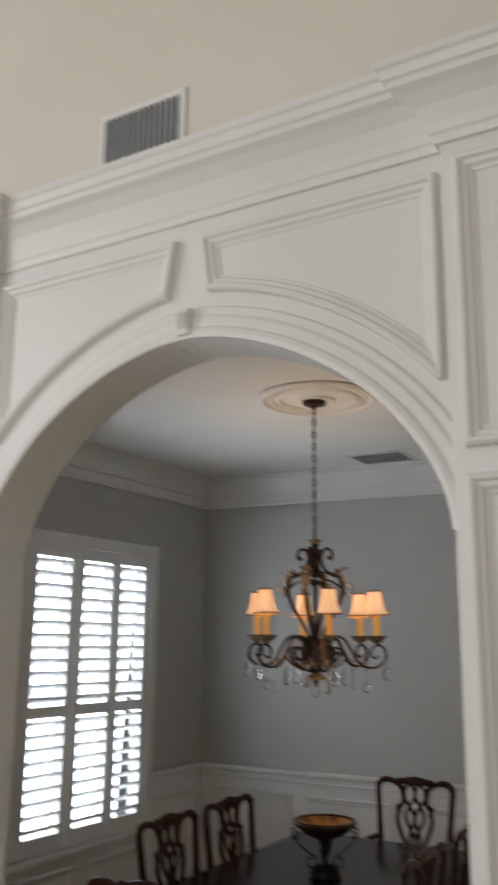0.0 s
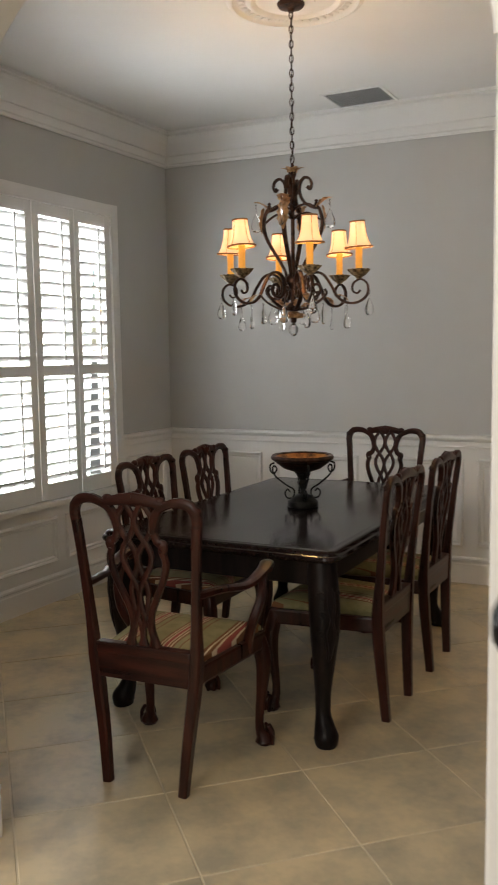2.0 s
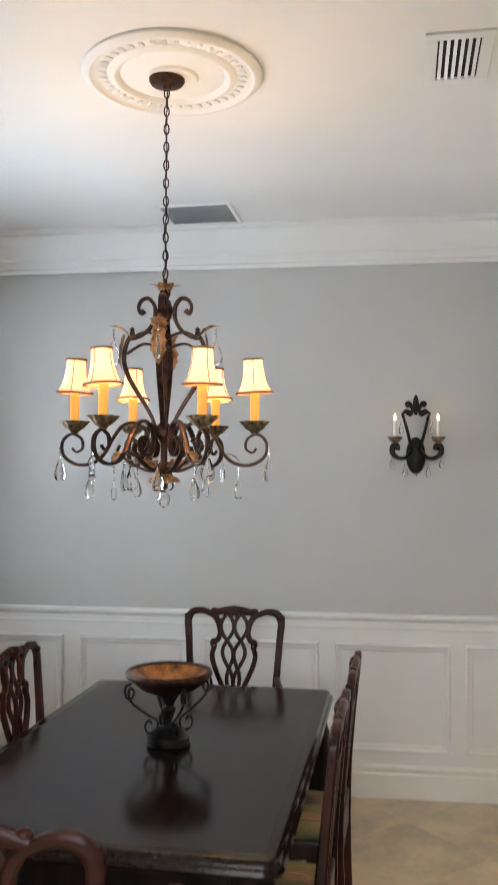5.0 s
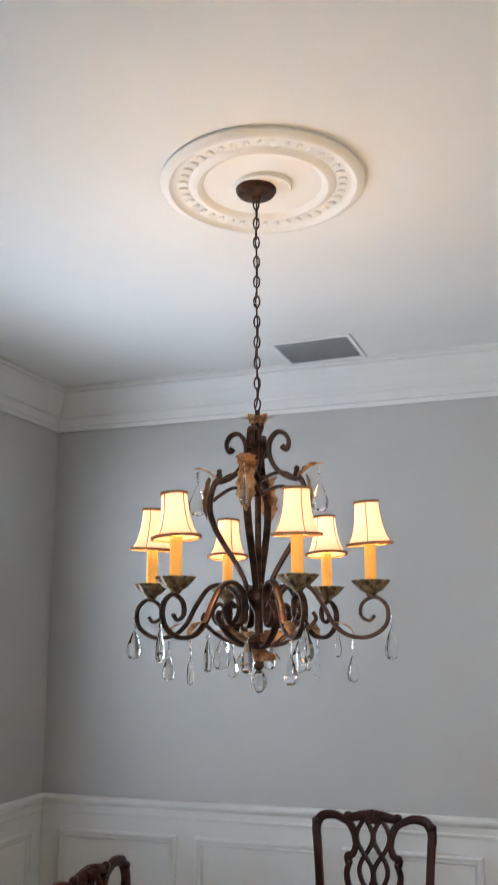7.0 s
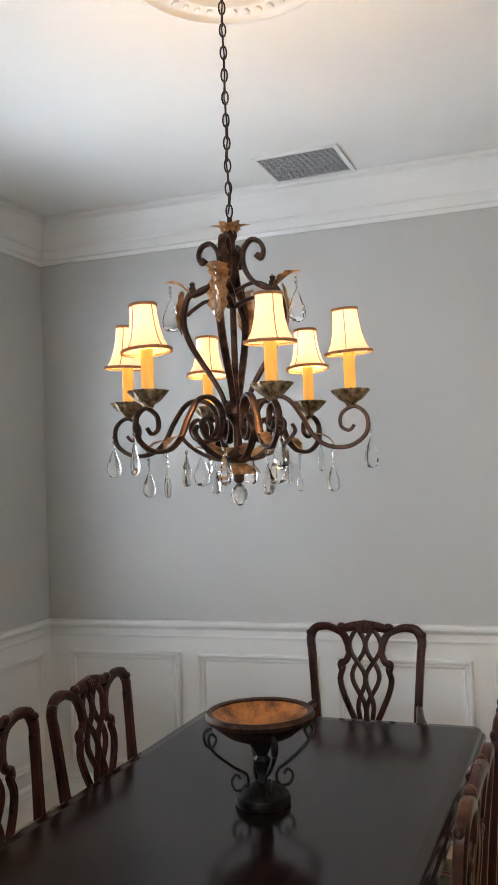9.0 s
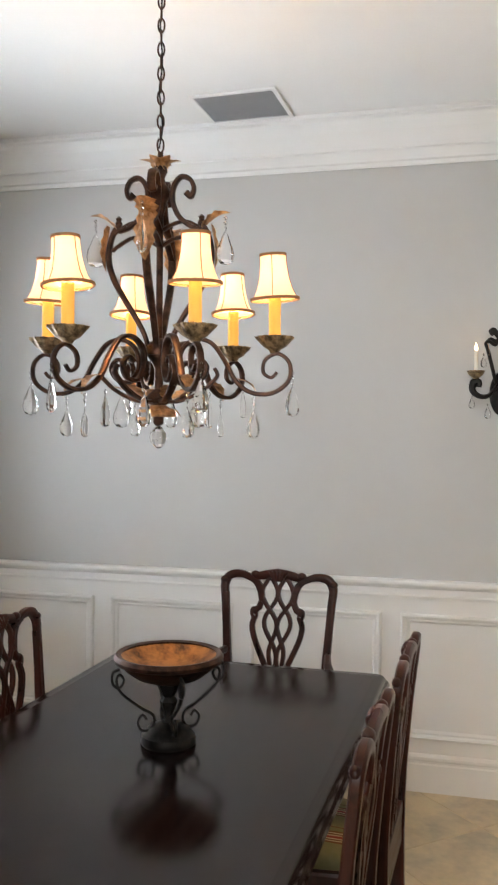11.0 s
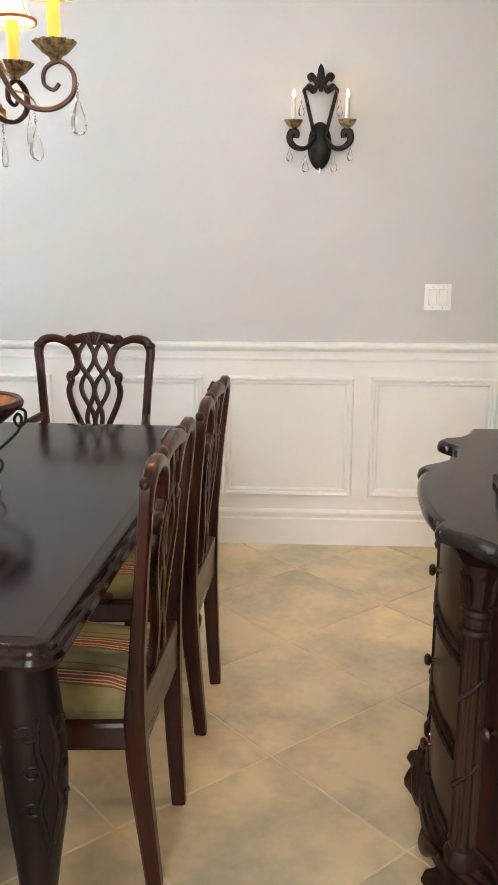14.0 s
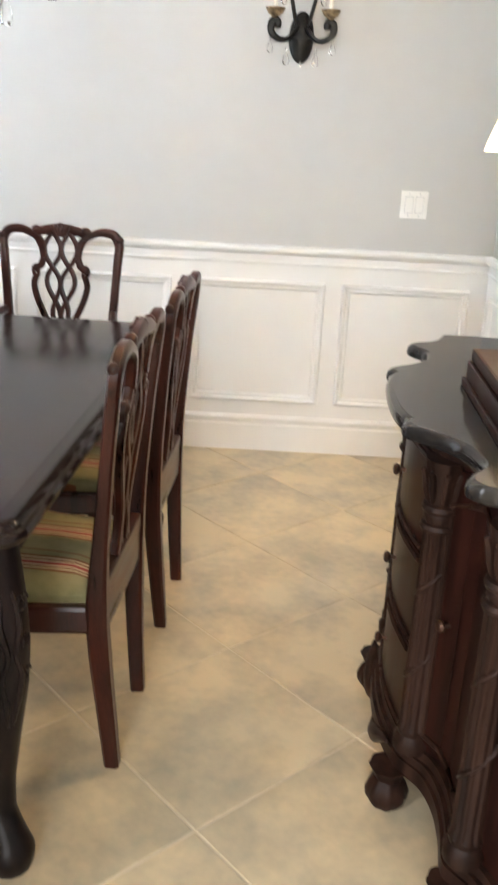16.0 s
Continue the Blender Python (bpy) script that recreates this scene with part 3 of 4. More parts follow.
def drop(size):
    """A faceted almond crystal hanging from a bead, top at z = 0."""
    bm = lathe(bmesh.new(), [(0.0, 0.0), (0.004, -0.004), (0.004, -0.010), (0.0, -0.014)], 6)
    prof = [(0.0, -0.014), (0.08, -0.10), (0.14, -0.25), (0.24, -0.48), (0.28, -0.68), (0.25, -0.86), (0.15, -0.97), (0.0, -1.0)]
    lathe(bm, [(r * size, -0.014 + q * size if i else -0.014) for i, (r, q) in enumerate(prof)], 8, Matrix.Diagonal((1, 0.55, 1, 1)))
    return bm


def bead_string(count, m):
    """Small faceted beads hanging one under another from m."""
    bm = bmesh.new()
    for i in range(count):
        lathe(bm, [(0.0, -0.001), (0.0055, -0.007), (0.0, -0.013)], 6, m @ pose(0, 0, -0.013 * i))
    return bm


def ring_at(bm, r, z0, h, t):
    lathe(bm, [(r - t, z0), (r, z0), (r, z0 + h), (r - t, z0 + h), (r - t, z0)], 40)
    return bm


crown_leaf = leaf(0.055, 0.022, 0.03)
for k in range(6):
    lb = crown_leaf.copy()
    bmesh.ops.transform(lb, matrix=pose(0, 0, 2.312, 0, 0, 60 * k + 20) @ pose(0.010, 0, 0, 0, -58, 0), verts=lb.verts)
    part("crown_leaf", lb, GILT, ch, "gilded leaf", smooth=True)
crown_leaf.free()
CAGE = 4
for k in range(CAGE):
    a = 360 / CAGE * k + 8
    turn = pose(0, 0, 0, 0, 0, a)
    # top scroll: up from the shoulder, close to the stem, then curling outwards
    pts = [(0.112, 0, 2.164), (0.080, 0, 2.176), (0.050, 0, 2.202), (0.034, 0, 2.240), (0.036, 0, 2.278), (0.056, 0, 2.303), (0.080, 0, 2.297), (0.091, 0, 2.273), (0.083, 0, 2.252), (0.071, 0, 2.262)]
    bm = sweep(bmesh.new(), smooth_path(pts, 5), [0.006, 0.007, 0.007, 0.0065, 0.006, 0.009], [0.010, 0.012, 0.012, 0.011, 0.012], n=8, square=0.6)
    bmesh.ops.transform(bm, matrix=turn, verts=bm.verts)
    part("top_scroll", bm, IRON, ch, smooth=True)
    # cage rib: out at the shoulder, then down to the hub
    pts = [(0.104, 0, 2.180), (0.122, 0, 2.168), (0.136, 0, 2.130), (0.139, 0, 2.085), (0.124, 0, 2.035), (0.096, 0, 1.985), (0.064, 0, 1.935), (0.040, 0, 1.890), (0.028, 0, 1.850)]
    bm = sweep(bmesh.new(), smooth_path(pts, 6), [0.006, 0.0075, 0.008, 0.007, 0.006], [0.009, 0.0105, 0.010, 0.008], n=8, square=0.6)
    bmesh.ops.transform(bm, matrix=turn, verts=bm.verts)
    part("cage_rib", bm, IRON, ch, smooth=True)
    for rise, base in ((2.186, 2.165), (2.146, 2.124)):
        bm = sweep(bmesh.new(), smooth_path([(0.008, 0, base), (0.040, 0, rise - 0.004), (0.075, 0, rise), (0.112, 0, base + 0.002), (0.130, 0, base - 0.012)], 5), 0.0045, 0.009, n=8, square=0.6)
        bmesh.ops.transform(bm, matrix=turn, verts=bm.verts)
        part("cage_brace", bm, IRON, ch, smooth=True)
    part("shoulder_knob", lathe(bmesh.new(), [(0.0, 0.0), (0.008, 0.002), (0.010, 0.010), (0.006, 0.016), (0.009, 0.022), (0.0, 0.030)], 10, turn @ pose(0.112, 0, 2.176)), IRON, ch, smooth=True)
    bm = leaf(0.084, 0.032, 0.024)
    bmesh.ops.transform(bm, matrix=turn @ pose(0.116, 0, 2.166, 0, -38, 0), verts=bm.verts)
    part("shoulder_leaf", bm, GILT, ch, "gilded acanthus leaf", smooth=True)
    bm = leaf(0.120, 0.030, 0.012)
    bmesh.ops.transform(bm, matrix=turn @ pose(0.137, 0, 2.178, 0, 82, 0), verts=bm.verts)
    part("rib_leaf", bm, GILT, ch, "gilded acanthus leaf", smooth=True)
    bm = drop(0.088)
    bmesh.ops.transform(bm, matrix=turn @ pose(0.176, 0, 2.196, 0, 0, 30) @ pose(0, 0, -0.024), verts=bm.verts)
    part("crystal_drop", bm, CRYSTAL, ch)
    part("crystal_bead", bead_string(2, turn @ pose(0.176, 0, 2.200)), CRYSTAL, ch)
part("hub_band", ring_at(bmesh.new(), 0.034, 1.835, 0.022, 0.02), IRON, ch, smooth=True)
part("basket_cup", lathe(bmesh.new(), [(0.0, 1.704), (0.018, 1.704), (0.034, 1.692), (0.044, 1.678), (0.040, 1.672), (0.020, 1.680), (0.0, 1.682)], 30, None, lambda b, i: 1 + (0.10 * math.sin(10 * b) if i in (3, 4) else 0)), GILT, ch, "gilded leafy cup", smooth=True)

ARMS = [8.0 + 60 * k for k in range(6)]
for a in ARMS:
    turn = pose(0, 0, 0, 0, 0, a)
    arm_pts = [(0.092, 0, 1.812), (0.112, 0, 1.824), (0.130, 0, 1.803), (0.116, 0, 1.772), (0.080, 0, 1.766), (0.055, 0, 1.802), (0.064, 0, 1.852), (0.100, 0, 1.876), (0.142, 0, 1.866), (0.178, 0, 1.818), (0.206, 0, 1.768), (0.245, 0, 1.738), (0.300, 0, 1.735), (0.344, 0, 1.765), (0.348, 0, 1.812), (0.318, 0, 1.838), (0.284, 0, 1.822), (0.279, 0, 1.790), (0.300, 0, 1.776), (0.315, 0, 1.790)]
    bm = sweep(bmesh.new(), smooth_path(arm_pts, 5), [0.0055, 0.006, 0.006, 0.006, 0.005, 0.0045], [0.010, 0.010, 0.010, 0.009, 0.008, 0.006], n=8, square=0.6)
    bmesh.ops.transform(bm, matrix=turn, verts=bm.verts)
    arm = part("arm", bm, IRON, ch, smooth=True)
    bm = sweep(bmesh.new(), smooth_path([(0.150, 0, 1.800), (0.158, 0, 1.783), (0.146, 0, 1.766), (0.118, 0, 1.742), (0.080, 0, 1.722), (0.045, 0, 1.712), (0.018, 0, 1.716)], 5), 0.005, 0.010, n=8, square=0.6)
    bmesh.ops.transform(bm, matrix=turn, verts=bm.verts)
    part("lower_strut", bm, IRON, ch, smooth=True)
    bm = leaf(0.085, 0.022, 0.020)
    bmesh.ops.transform(bm, matrix=turn @ pose(0.060, 0, 1.722, 0, -26, 0), verts=bm.verts)
    part("strut_leaf", bm, GILT, ch, "gilded leaf", smooth=True)
    bm = leaf(0.075, 0.018, 0.035)
    bmesh.ops.transform(bm, matrix=turn @ pose(0.205, 0, 1.772, 0, 25, 0), verts=bm.verts)
    part("arm_leaf", bm, GILT, arm, "gilded leaf", smooth=True)
    cup_at = turn @ pose(0.308, 0, 0)

    def ruffle(b, i):
        return 1 + (0.10 * math.sin(12 * b) if i in (4, 5) else 0)
    bm = lathe(bmesh.new(), [(0.0, 1.838), (0.012, 1.840), (0.016, 1.848), (0.030, 1.856), (0.047, 1.878), (0.048, 1.882), (0.030, 1.872), (0.016, 1.868), (0.0, 1.868)], 36, cup_at, ruffle)
    cup = part("candle_cup", bm, PEWTER, arm, smooth=True)
    # the sleeve is no lamp; its glow is put into the material
    part("candle_sleeve", lathe(bmesh.new(), [(0.0, 1.868), (0.0155, 1.868), (0.0155, 1.982), (0.012, 1.986), (0.0, 1.986)], 16, cup_at), CANDLE_GLOW, arm, "amber candle sleeve with added glow", smooth=True)
    lean = ARMS.index(a)
    cup_at = cup_at @ pose(0, 0, 1.98, (3, -4, 2, -2, 4, 1)[lean], (-3, 2, 4, -3, 1, 3)[lean], 0) @ pose(0, 0, -1.98)
    sp = [(0.062, 1.979), (0.055, 1.985), (0.0455, 2.004), (0.038, 2.034), (0.034, 2.066), (0.033, 2.092)]
    bm = lathe(bmesh.new(), sp + [(r - 0.0015, q) for r, q in reversed(sp)] + [sp[0]], 24, cup_at)
    shade = part("shade", bm, SHADE, arm, "lit cream fabric bell shade", smooth=True)
    bm = bmesh.new()
    for r, q in (sp[0], sp[-1]):
        lathe(bm, [(r - 0.003, q - 0.0035), (r + 0.0026, q - 0.0035), (r + 0.0026, q + 0.0035), (r - 0.003, q + 0.0035), (r - 0.003, q - 0.0035)], 24, cup_at)
    for b in range(4):
        sweep(bm, [cup_at @ Vector(((r + 0.0005) * math.cos(b * 1.571), (r + 0.0005) * math.sin(b * 1.571), q)) for r, q in sp], 0.0012, n=4)
    part("shade_trim", bm, PIPING, arm)
    for r, zz, size in ((0.356, 1.795, 0.080), (0.254, 1.728, 0.070)):
        bm = drop(size)
        bmesh.ops.transform(bm, matrix=turn @ pose(r, 0, zz, 0, 0, 40) @ pose(0, 0, -0.026), verts=bm.verts)
        part("crystal_drop", bm, CRYSTAL, arm)
        part("crystal_bead", bead_string(2, turn @ pose(r, 0, zz)), CRYSTAL, arm)
    bm = drop(0.085)
    bmesh.ops.transform(bm, matrix=pose(0, 0, 0, 0, 0, a + 30) @ pose(0.142, 0, 1.742, 0, 0, 60), verts=bm.verts)
    part("crystal_drop", bm, CRYSTAL, ch)
    bm = leaf(0.048, 0.016, 0.02)
    bmesh.ops.transform(bm, matrix=pose(0, 0, 0, 0, 0, a + 30) @ pose(0.016, 0, 1.690, 0, 8, 0), verts=bm.verts)
    part("base_leaf", bm, GILT, ch, "gilded leaf", smooth=True)
    w = Matrix.Translation((-1.57, 4.262, 0)) @ turn @ Vector((0.308, 0, 2.055))
    point_lamp("chandelier_bulb", w, 3.3, WARM, 0.015)
bm = lathe(bmesh.new(), [(0.0, 1.650), (0.008, 1.646), (0.020, 1.632), (0.024, 1.617), (0.018, 1.600), (0.007, 1.590), (0.0, 1.588)], 9)
part("pendant_crystal", bm, CRYSTAL, ch)

# ---- wall sconce and switch ----
sc = thing("wall_sconce", "black iron wall sconce with two lit candle bulbs and crystals", "wall sconce", m=pose(-0.708, back(-0.708), 0, 0, 0, math.degrees(SKEW)))
bm = lathe(bmesh.new(), [(0.0, 0.0), (1.0, 0.0), (0.97, 0.5), (0.75, 0.9), (0.0, 1.0)], 28)
bmesh.ops.transform(bm, matrix=pose(0, 0, 1.815, 90, 0, 0) @ Matrix.Diagonal((0.052, 0.10, 0.028, 1)), verts=bm.verts)
part("backplate", bm, BLACK, sc, smooth=True)
for s in (-1, 1):
    bm = sweep(bmesh.new(), smooth_path([(s * 0.025, -0.03, 1.86), (s * 0.045, -0.045, 1.94), (s * 0.062, -0.04, 2.01), (s * 0.070, -0.035, 2.035), (s * 0.055, -0.035, 2.045), (s * 0.03, -0.03, 2.03), (s * 0.02, -0.03, 2.045)], 5), 0.0085, 0.011, n=8)
    part("upright", bm, BLACK, sc, smooth=True)
    bm = leaf(0.075, 0.017, 0.02)
    bmesh.ops.transform(bm, matrix=pose(s * 0.064, -0.045, 2.035, 0, 85, 0), verts=bm.verts)
    part("leaf", bm, GILT, sc, "gilded leaf", smooth=True)
    pts = [(s * 0.02, -0.03, 1.85), (s * 0.055, -0.06, 1.805), (s * 0.095, -0.085, 1.80), (s * 0.125, -0.09, 1.825), (s * 0.122, -0.09, 1.86), (s * 0.10, -0.09, 1.862), (s * 0.10, -0.09, 1.84)]
    arm = part("arm", sweep(bmesh.new(), smooth_path(pts, 5), [0.008, 0.012, 0.018, 0.013], 0.016, n=8), BLACK, sc, smooth=True)
    at = pose(s * 0.112, -0.09, 0)
    part("candle_cup", lathe(bmesh.new(), [(0.0, 1.865), (0.008, 1.866), (0.014, 1.880), (0.030, 1.893), (0.040, 1.912), (0.028, 1.908), (0.0, 1.900)], 24, at, lambda b, i: 1 + (0.05 * math.sin(10 * b) if i in (4,) else 0)), PEWTER, arm, smooth=True)
    part("candle_sleeve", lathe(bmesh.new(), [(0.0, 1.90), (0.0085, 1.90), (0.0085, 2.0), (0.0, 2.0)], 14, at), IVORY, arm, "ivory candle sleeve", smooth=True)
    part("bulb", lathe(bmesh.new(), [(0.0, 2.0), (0.005, 2.003), (0.0075, 2.012), (0.004, 2.024), (0.0, 2.034)], 12, at), BULB, arm, "lit flame bulb", smooth=True)
    point_lamp("sconce_bulb", (-0.708 + s * 0.112, back(-0.708) - 0.09, 2.05), 0.018, WARM, 0.012)
    for x, zz, size in ((s * 0.128, 1.81, 0.05), (s * 0.06, 1.77, 0.055), (s * 0.08, 1.99, 0.05)):
        bm = drop(size)
        bmesh.ops.transform(bm, matrix=pose(x, -0.085, zz, 0, 0, 20), verts=bm.verts)
        part("crystal_drop", bm, CRYSTAL, sc)
bm = bmesh.new()
for pts in ([(0, -0.03, 2.03), (0, -0.032, 2.09), (0, -0.03, 2.14)], [(-0.006, -0.03, 2.05), (-0.03, -0.03, 2.085), (-0.045, -0.03, 2.09), (-0.042, -0.03, 2.07)], [(0.006, -0.03, 2.05), (0.03, -0.03, 2.085), (0.045, -0.03, 2.09), (0.042, -0.03, 2.07)]):
    sweep(bm, smooth_path(pts, 5), [0.008, 0.012, 0.018, 0.014, 0.003], 0.008, n=8)
for x in (-0.03, 0.03):
    sweep(bm, smooth_path([(x * 2.3, -0.03, 2.040), (x * 1.7, -0.032, 2.056), (x, -0.034, 2.046), (x * 0.3, -0.034, 2.060), (x * 0.5, -0.034, 2.085)], 5), [0.005, 0.008, 0.009, 0.010, 0.006], 0.009, n=8)
part("finial", bm, BLACK, sc, smooth=True)
part("crystal_bead", bead_string(2, pose(0, -0.05, 1.725)), CRYSTAL, sc)

sw = thing("light_switch", "white double rocker light switch plate on the wall", "light switch", m=pose(-0.172, back(-0.172), 1.172, 0, 0, math.degrees(SKEW)))
part("plate", cube(-0.059, 0.059, -0.007, 0.0, -0.058, 0.058, 0.003), PLASTIC, sw)
for s in (-0.023, 0.023):
    # grey sheet just proud of the plate paints the shadow round each rocker
    part("rocker_shadow_line", cube(s - 0.0178, s + 0.0178, -0.0078, -0.0065, -0.035, 0.035), GRILLE, sw)
    part("rocker", box(bmesh.new(), s - 0.0165, s + 0.0165, -0.011, -0.0065, -0.033, 0.033, 0.0025), PLASTIC, sw)
    for q in (-0.046, 0.046):
        part("screw", lathe(bmesh.new(), [(0.003, 0), (0.003, 0.0015), (0, 0.0018)], 8, pose(s, -0.007, q, 90, 0, 0)), GRILLE, sw)


# ---- chairs ----
def cabriole(bm, x, y, top, out, r=1.0, foot=True):
    """A curved leg at (x, y) with its knee towards out, ending in a ball foot."""
    o = Vector((out[0], out[1], 0)).normalized()
    spec = [(0.0, top, 0.027), (0.016, top * 0.86, 0.031), (0.024, top * 0.72, 0.029), (0.014, top * 0.48, 0.020), (0.004, top * 0.26, 0.016), (0.006, top * 0.14, 0.017), (0.016, top * 0.09, 0.026), (0.022, top * 0.045, 0.034), (0.022, 0.004, 0.026)]
    pts = [Vector((x, y, zz)) + o * (d * r) for d, zz, q in spec]
    path = smooth_path(pts, 4)
    sweep(bm, path, [q * r for d, zz, q in spec], None, (0.3, 1, 0), 10, 0.85)
    for k in (-1, 0, 1) if foot else ():
        s = Vector((o.x * math.cos(k * 0.8) - o.y * math.sin(k * 0.8), o.x * math.sin(k * 0.8) + o.y * math.cos(k * 0.8), 0))
        c = Vector((x, y, 0)) + o * 0.022 * r
        sweep(bm, smooth_path([c + s * 0.020 * r + Vector((0, 0, 0.075 * r)), c + s * 0.036 * r + Vector((0, 0, 0.045 * r)), c + s * 0.034 * r + Vector((0, 0, 0.006))], 3), 0.008 * r, n=6)
    return bm


def make_chair(arms):
    """A chair facing +y, its back legs at y = 0; carved pierced splat back."""
    c = thing("dining_armchair" if arms else "dining_chair", "carved mahogany dining %s with pierced splat back and striped seat" % ("armchair" if arms else "chair"), "chair", "chairs round the dining table")
    sw_, fw = 0.205, 0.265

    def back_y(zz):
        return -0.030 - 0.110 * max(0, zz - 0.45) ** 1.3
    for s in (-1, 1):
        pts = [(s * 0.150, -0.048, 0.0), (s * 0.165, -0.038, 0.16), (s * 0.185, -0.030, 0.32), (s * 0.200, -0.029, 0.45), (s * 0.208, back_y(0.60), 0.60), (s * 0.222, back_y(0.80), 0.80), (s * 0.232, back_y(0.93), 0.93)]
        part("back_leg", sweep(bmesh.new(), smooth_path(pts, 5), [0.017, 0.019, 0.021, 0.021, 0.017, 0.016, 0.017], [0.018, 0.021, 0.024, 0.024, 0.017, 0.014, 0.014], (0, 1, 0), 8, 0.45), MAHOG, c, smooth=True)
    # crest: two arched shoulders that dip to the carved centre
    bm = bmesh.new()
    for s in (-1, 1):
        pts = [(s * 0.232, 0.92), (s * 0.234, 0.965), (s * 0.212, 1.000), (s * 0.165, 1.008), (s * 0.125, 0.996), (s * 0.095, 0.978), (s * 0.075, 0.945), (s * 0.068, 0.90)]
        sweep(bm, smooth_path([(x, back_y(q), q) for x, q in pts], 5), [0.017, 0.019, 0.018, 0.015, 0.014, 0.016, 0.013], 0.014, (0, 1, 0), 8, 0.6)
        pts = [(s * 0.118, 0.992), (s * 0.085, 1.002), (s * 0.045, 1.010), (0.0, 1.014)]
        sweep(bm, smooth_path([(x, back_y(q), q) for x, q in pts], 4), [0.016, 0.017, 0.020, 0.022], 0.013, (0, 1, 0), 8, 0.7)
        for q in ((s * 0.100, 1.009), (s * 0.234, 0.982)):
            r = bmesh.ops.create_icosphere(bm, subdivisions=2, radius=1)
            bmesh.ops.transform(bm, matrix=pose(q[0], back_y(q[1]) + 0.004, q[1]) @ Matrix.Diagonal((0.021, 0.015, 0.016, 1)), verts=r["verts"])
    for k in range(-2, 3):
        sweep(bm, smooth_path([(k * 0.006, back_y(0.99) + 0.010, 0.985), (k * 0.014, back_y(1.01) + 0.013, 1.016), (k * 0.020, back_y(1.02) + 0.008, 1.036 - abs(k) * 0.005)], 3), [0.006, 0.010, 0.006], n=6)
    part("crest_rail", bm, MAHOG_X, c, smooth=True)
    # splat of crossing straps
    bm = bmesh.new()
    for s in (-1, 1):
        for ph in (1, -1):
            pts = []
            for i in range(31):
                q = 1.0 - 0.50 * i / 30
                wide = 1.0 if q > 0.86 else max(0.42, 1.0 - 0.58 * (0.86 - q) / 0.20) if q > 0.62 else 0.42 + 0.25 * (0.62 - q) / 0.12
                x = (0.034 * s + ph * 0.033 * math.cos(math.pi * (q - 0.935) / 0.132)) * wide
                pts.append((x, back_y(q) + ph * s * 0.002, q))
            sweep(bm, pts, 0.0095, 0.009, (0, 1, 0), 6, 0.6)
        pts = [(s * 0.070, 0.90), (s * 0.082, 0.872), (s * 0.104, 0.862), (s * 0.100, 0.842), (s * 0.096, 0.842), (s * 0.108, 0.80), (s * 0.095, 0.745), (s * 0.066, 0.68), (s * 0.040, 0.62), (s * 0.036, 0.56), (s * 0.055, 0.50)]
        sweep(bm, smooth_path([(x, back_y(q), q) for x, q in pts], 4), [0.013, 0.014, 0.015, 0.012, 0.012, 0.012, 0.012, 0.014], 0.011, (0, 1, 0), 8, 0.6)
        r = bmesh.ops.create_icosphere(bm, subdivisions=2, radius=1)
        bmesh.ops.transform(bm, matrix=pose(s * 0.100, back_y(0.862), 0.862) @ Matrix.Diagonal((0.018, 0.014, 0.018, 1)), verts=r["verts"])
    part("splat", bm, MAHOG, c, smooth=True)
    part("splat_shoe", cube(-0.185, 0.185, -0.047, -0.007, 0.46, 0.50, 0.006), MAHOG_X, c)
    # seat frame
    y0, y1 = -0.020, 0.430
    part("back_rail", cube(-0.19, 0.19, -0.045, -0.015, 0.375, 0.462, 0.003), MAHOG_X, c)
    part("front_rail", cube(-fw + 0.01, fw - 0.01, y1 - 0.026, y1 + 0.002, 0.385, 0.448, 0.004), MAHOG_X, c)
    for s in (-1, 1):
        part("side_rail", sweep(bmesh.new(), [(s * 0.198, -0.02, 0.415), (s * (fw - 0.012), y1 - 0.01, 0.415)], 0.013, 0.032, (0, 0, 1), 8, 0.35), MAHOG, c)
        part("front_leg", cabriole(bmesh.new(), s * (fw - 0.028), y1 - 0.022, 0.43, (s, 1)), MAHOG, c, smooth=True)
    bm = bmesh.new()
    rows = []
    n = 12
    for lay, (ins, q) in enumerate(((0.0, 0.445), (0.0, 0.463), (0.012, 0.478), (0.06, 0.492), (0.14, 0.498))):
        ring = []
        for u, v in [(-1 + 2 * k / n, -1) for k in range(n)] + [(1, -1 + 2 * k / n) for k in range(n)] + [(1 - 2 * k / n, 1) for k in range(n)] + [(-1, 1 - 2 * k / n) for k in range(n)]:
            yy = (y0 + 0.01) + (y1 - y0 - 0.015) * (v + 1) / 2
            hw = 0.185 + (fw - 0.02 - 0.185) * (v + 1) / 2
            sx, sy = hw, (y1 - y0) / 2
            ring.append(bm.verts.new((u * (sx - ins), (y0 + y1) / 2 + (yy - (y0 + y1) / 2) * (sy - ins) / sy, q)))
        rows.append(ring)
    for a, b in zip(rows, rows[1:]):
        for k in range(len(a)):
            bm.faces.new((a[k], a[(k + 1) % len(a)], b[(k + 1) % len(a)], b[k]))
    bm.faces.new(rows[-1]), bm.faces.new(rows[0])
    part("seat", bm, FABRIC, c, "green fabric seat with red and cream stripes", smooth=True)
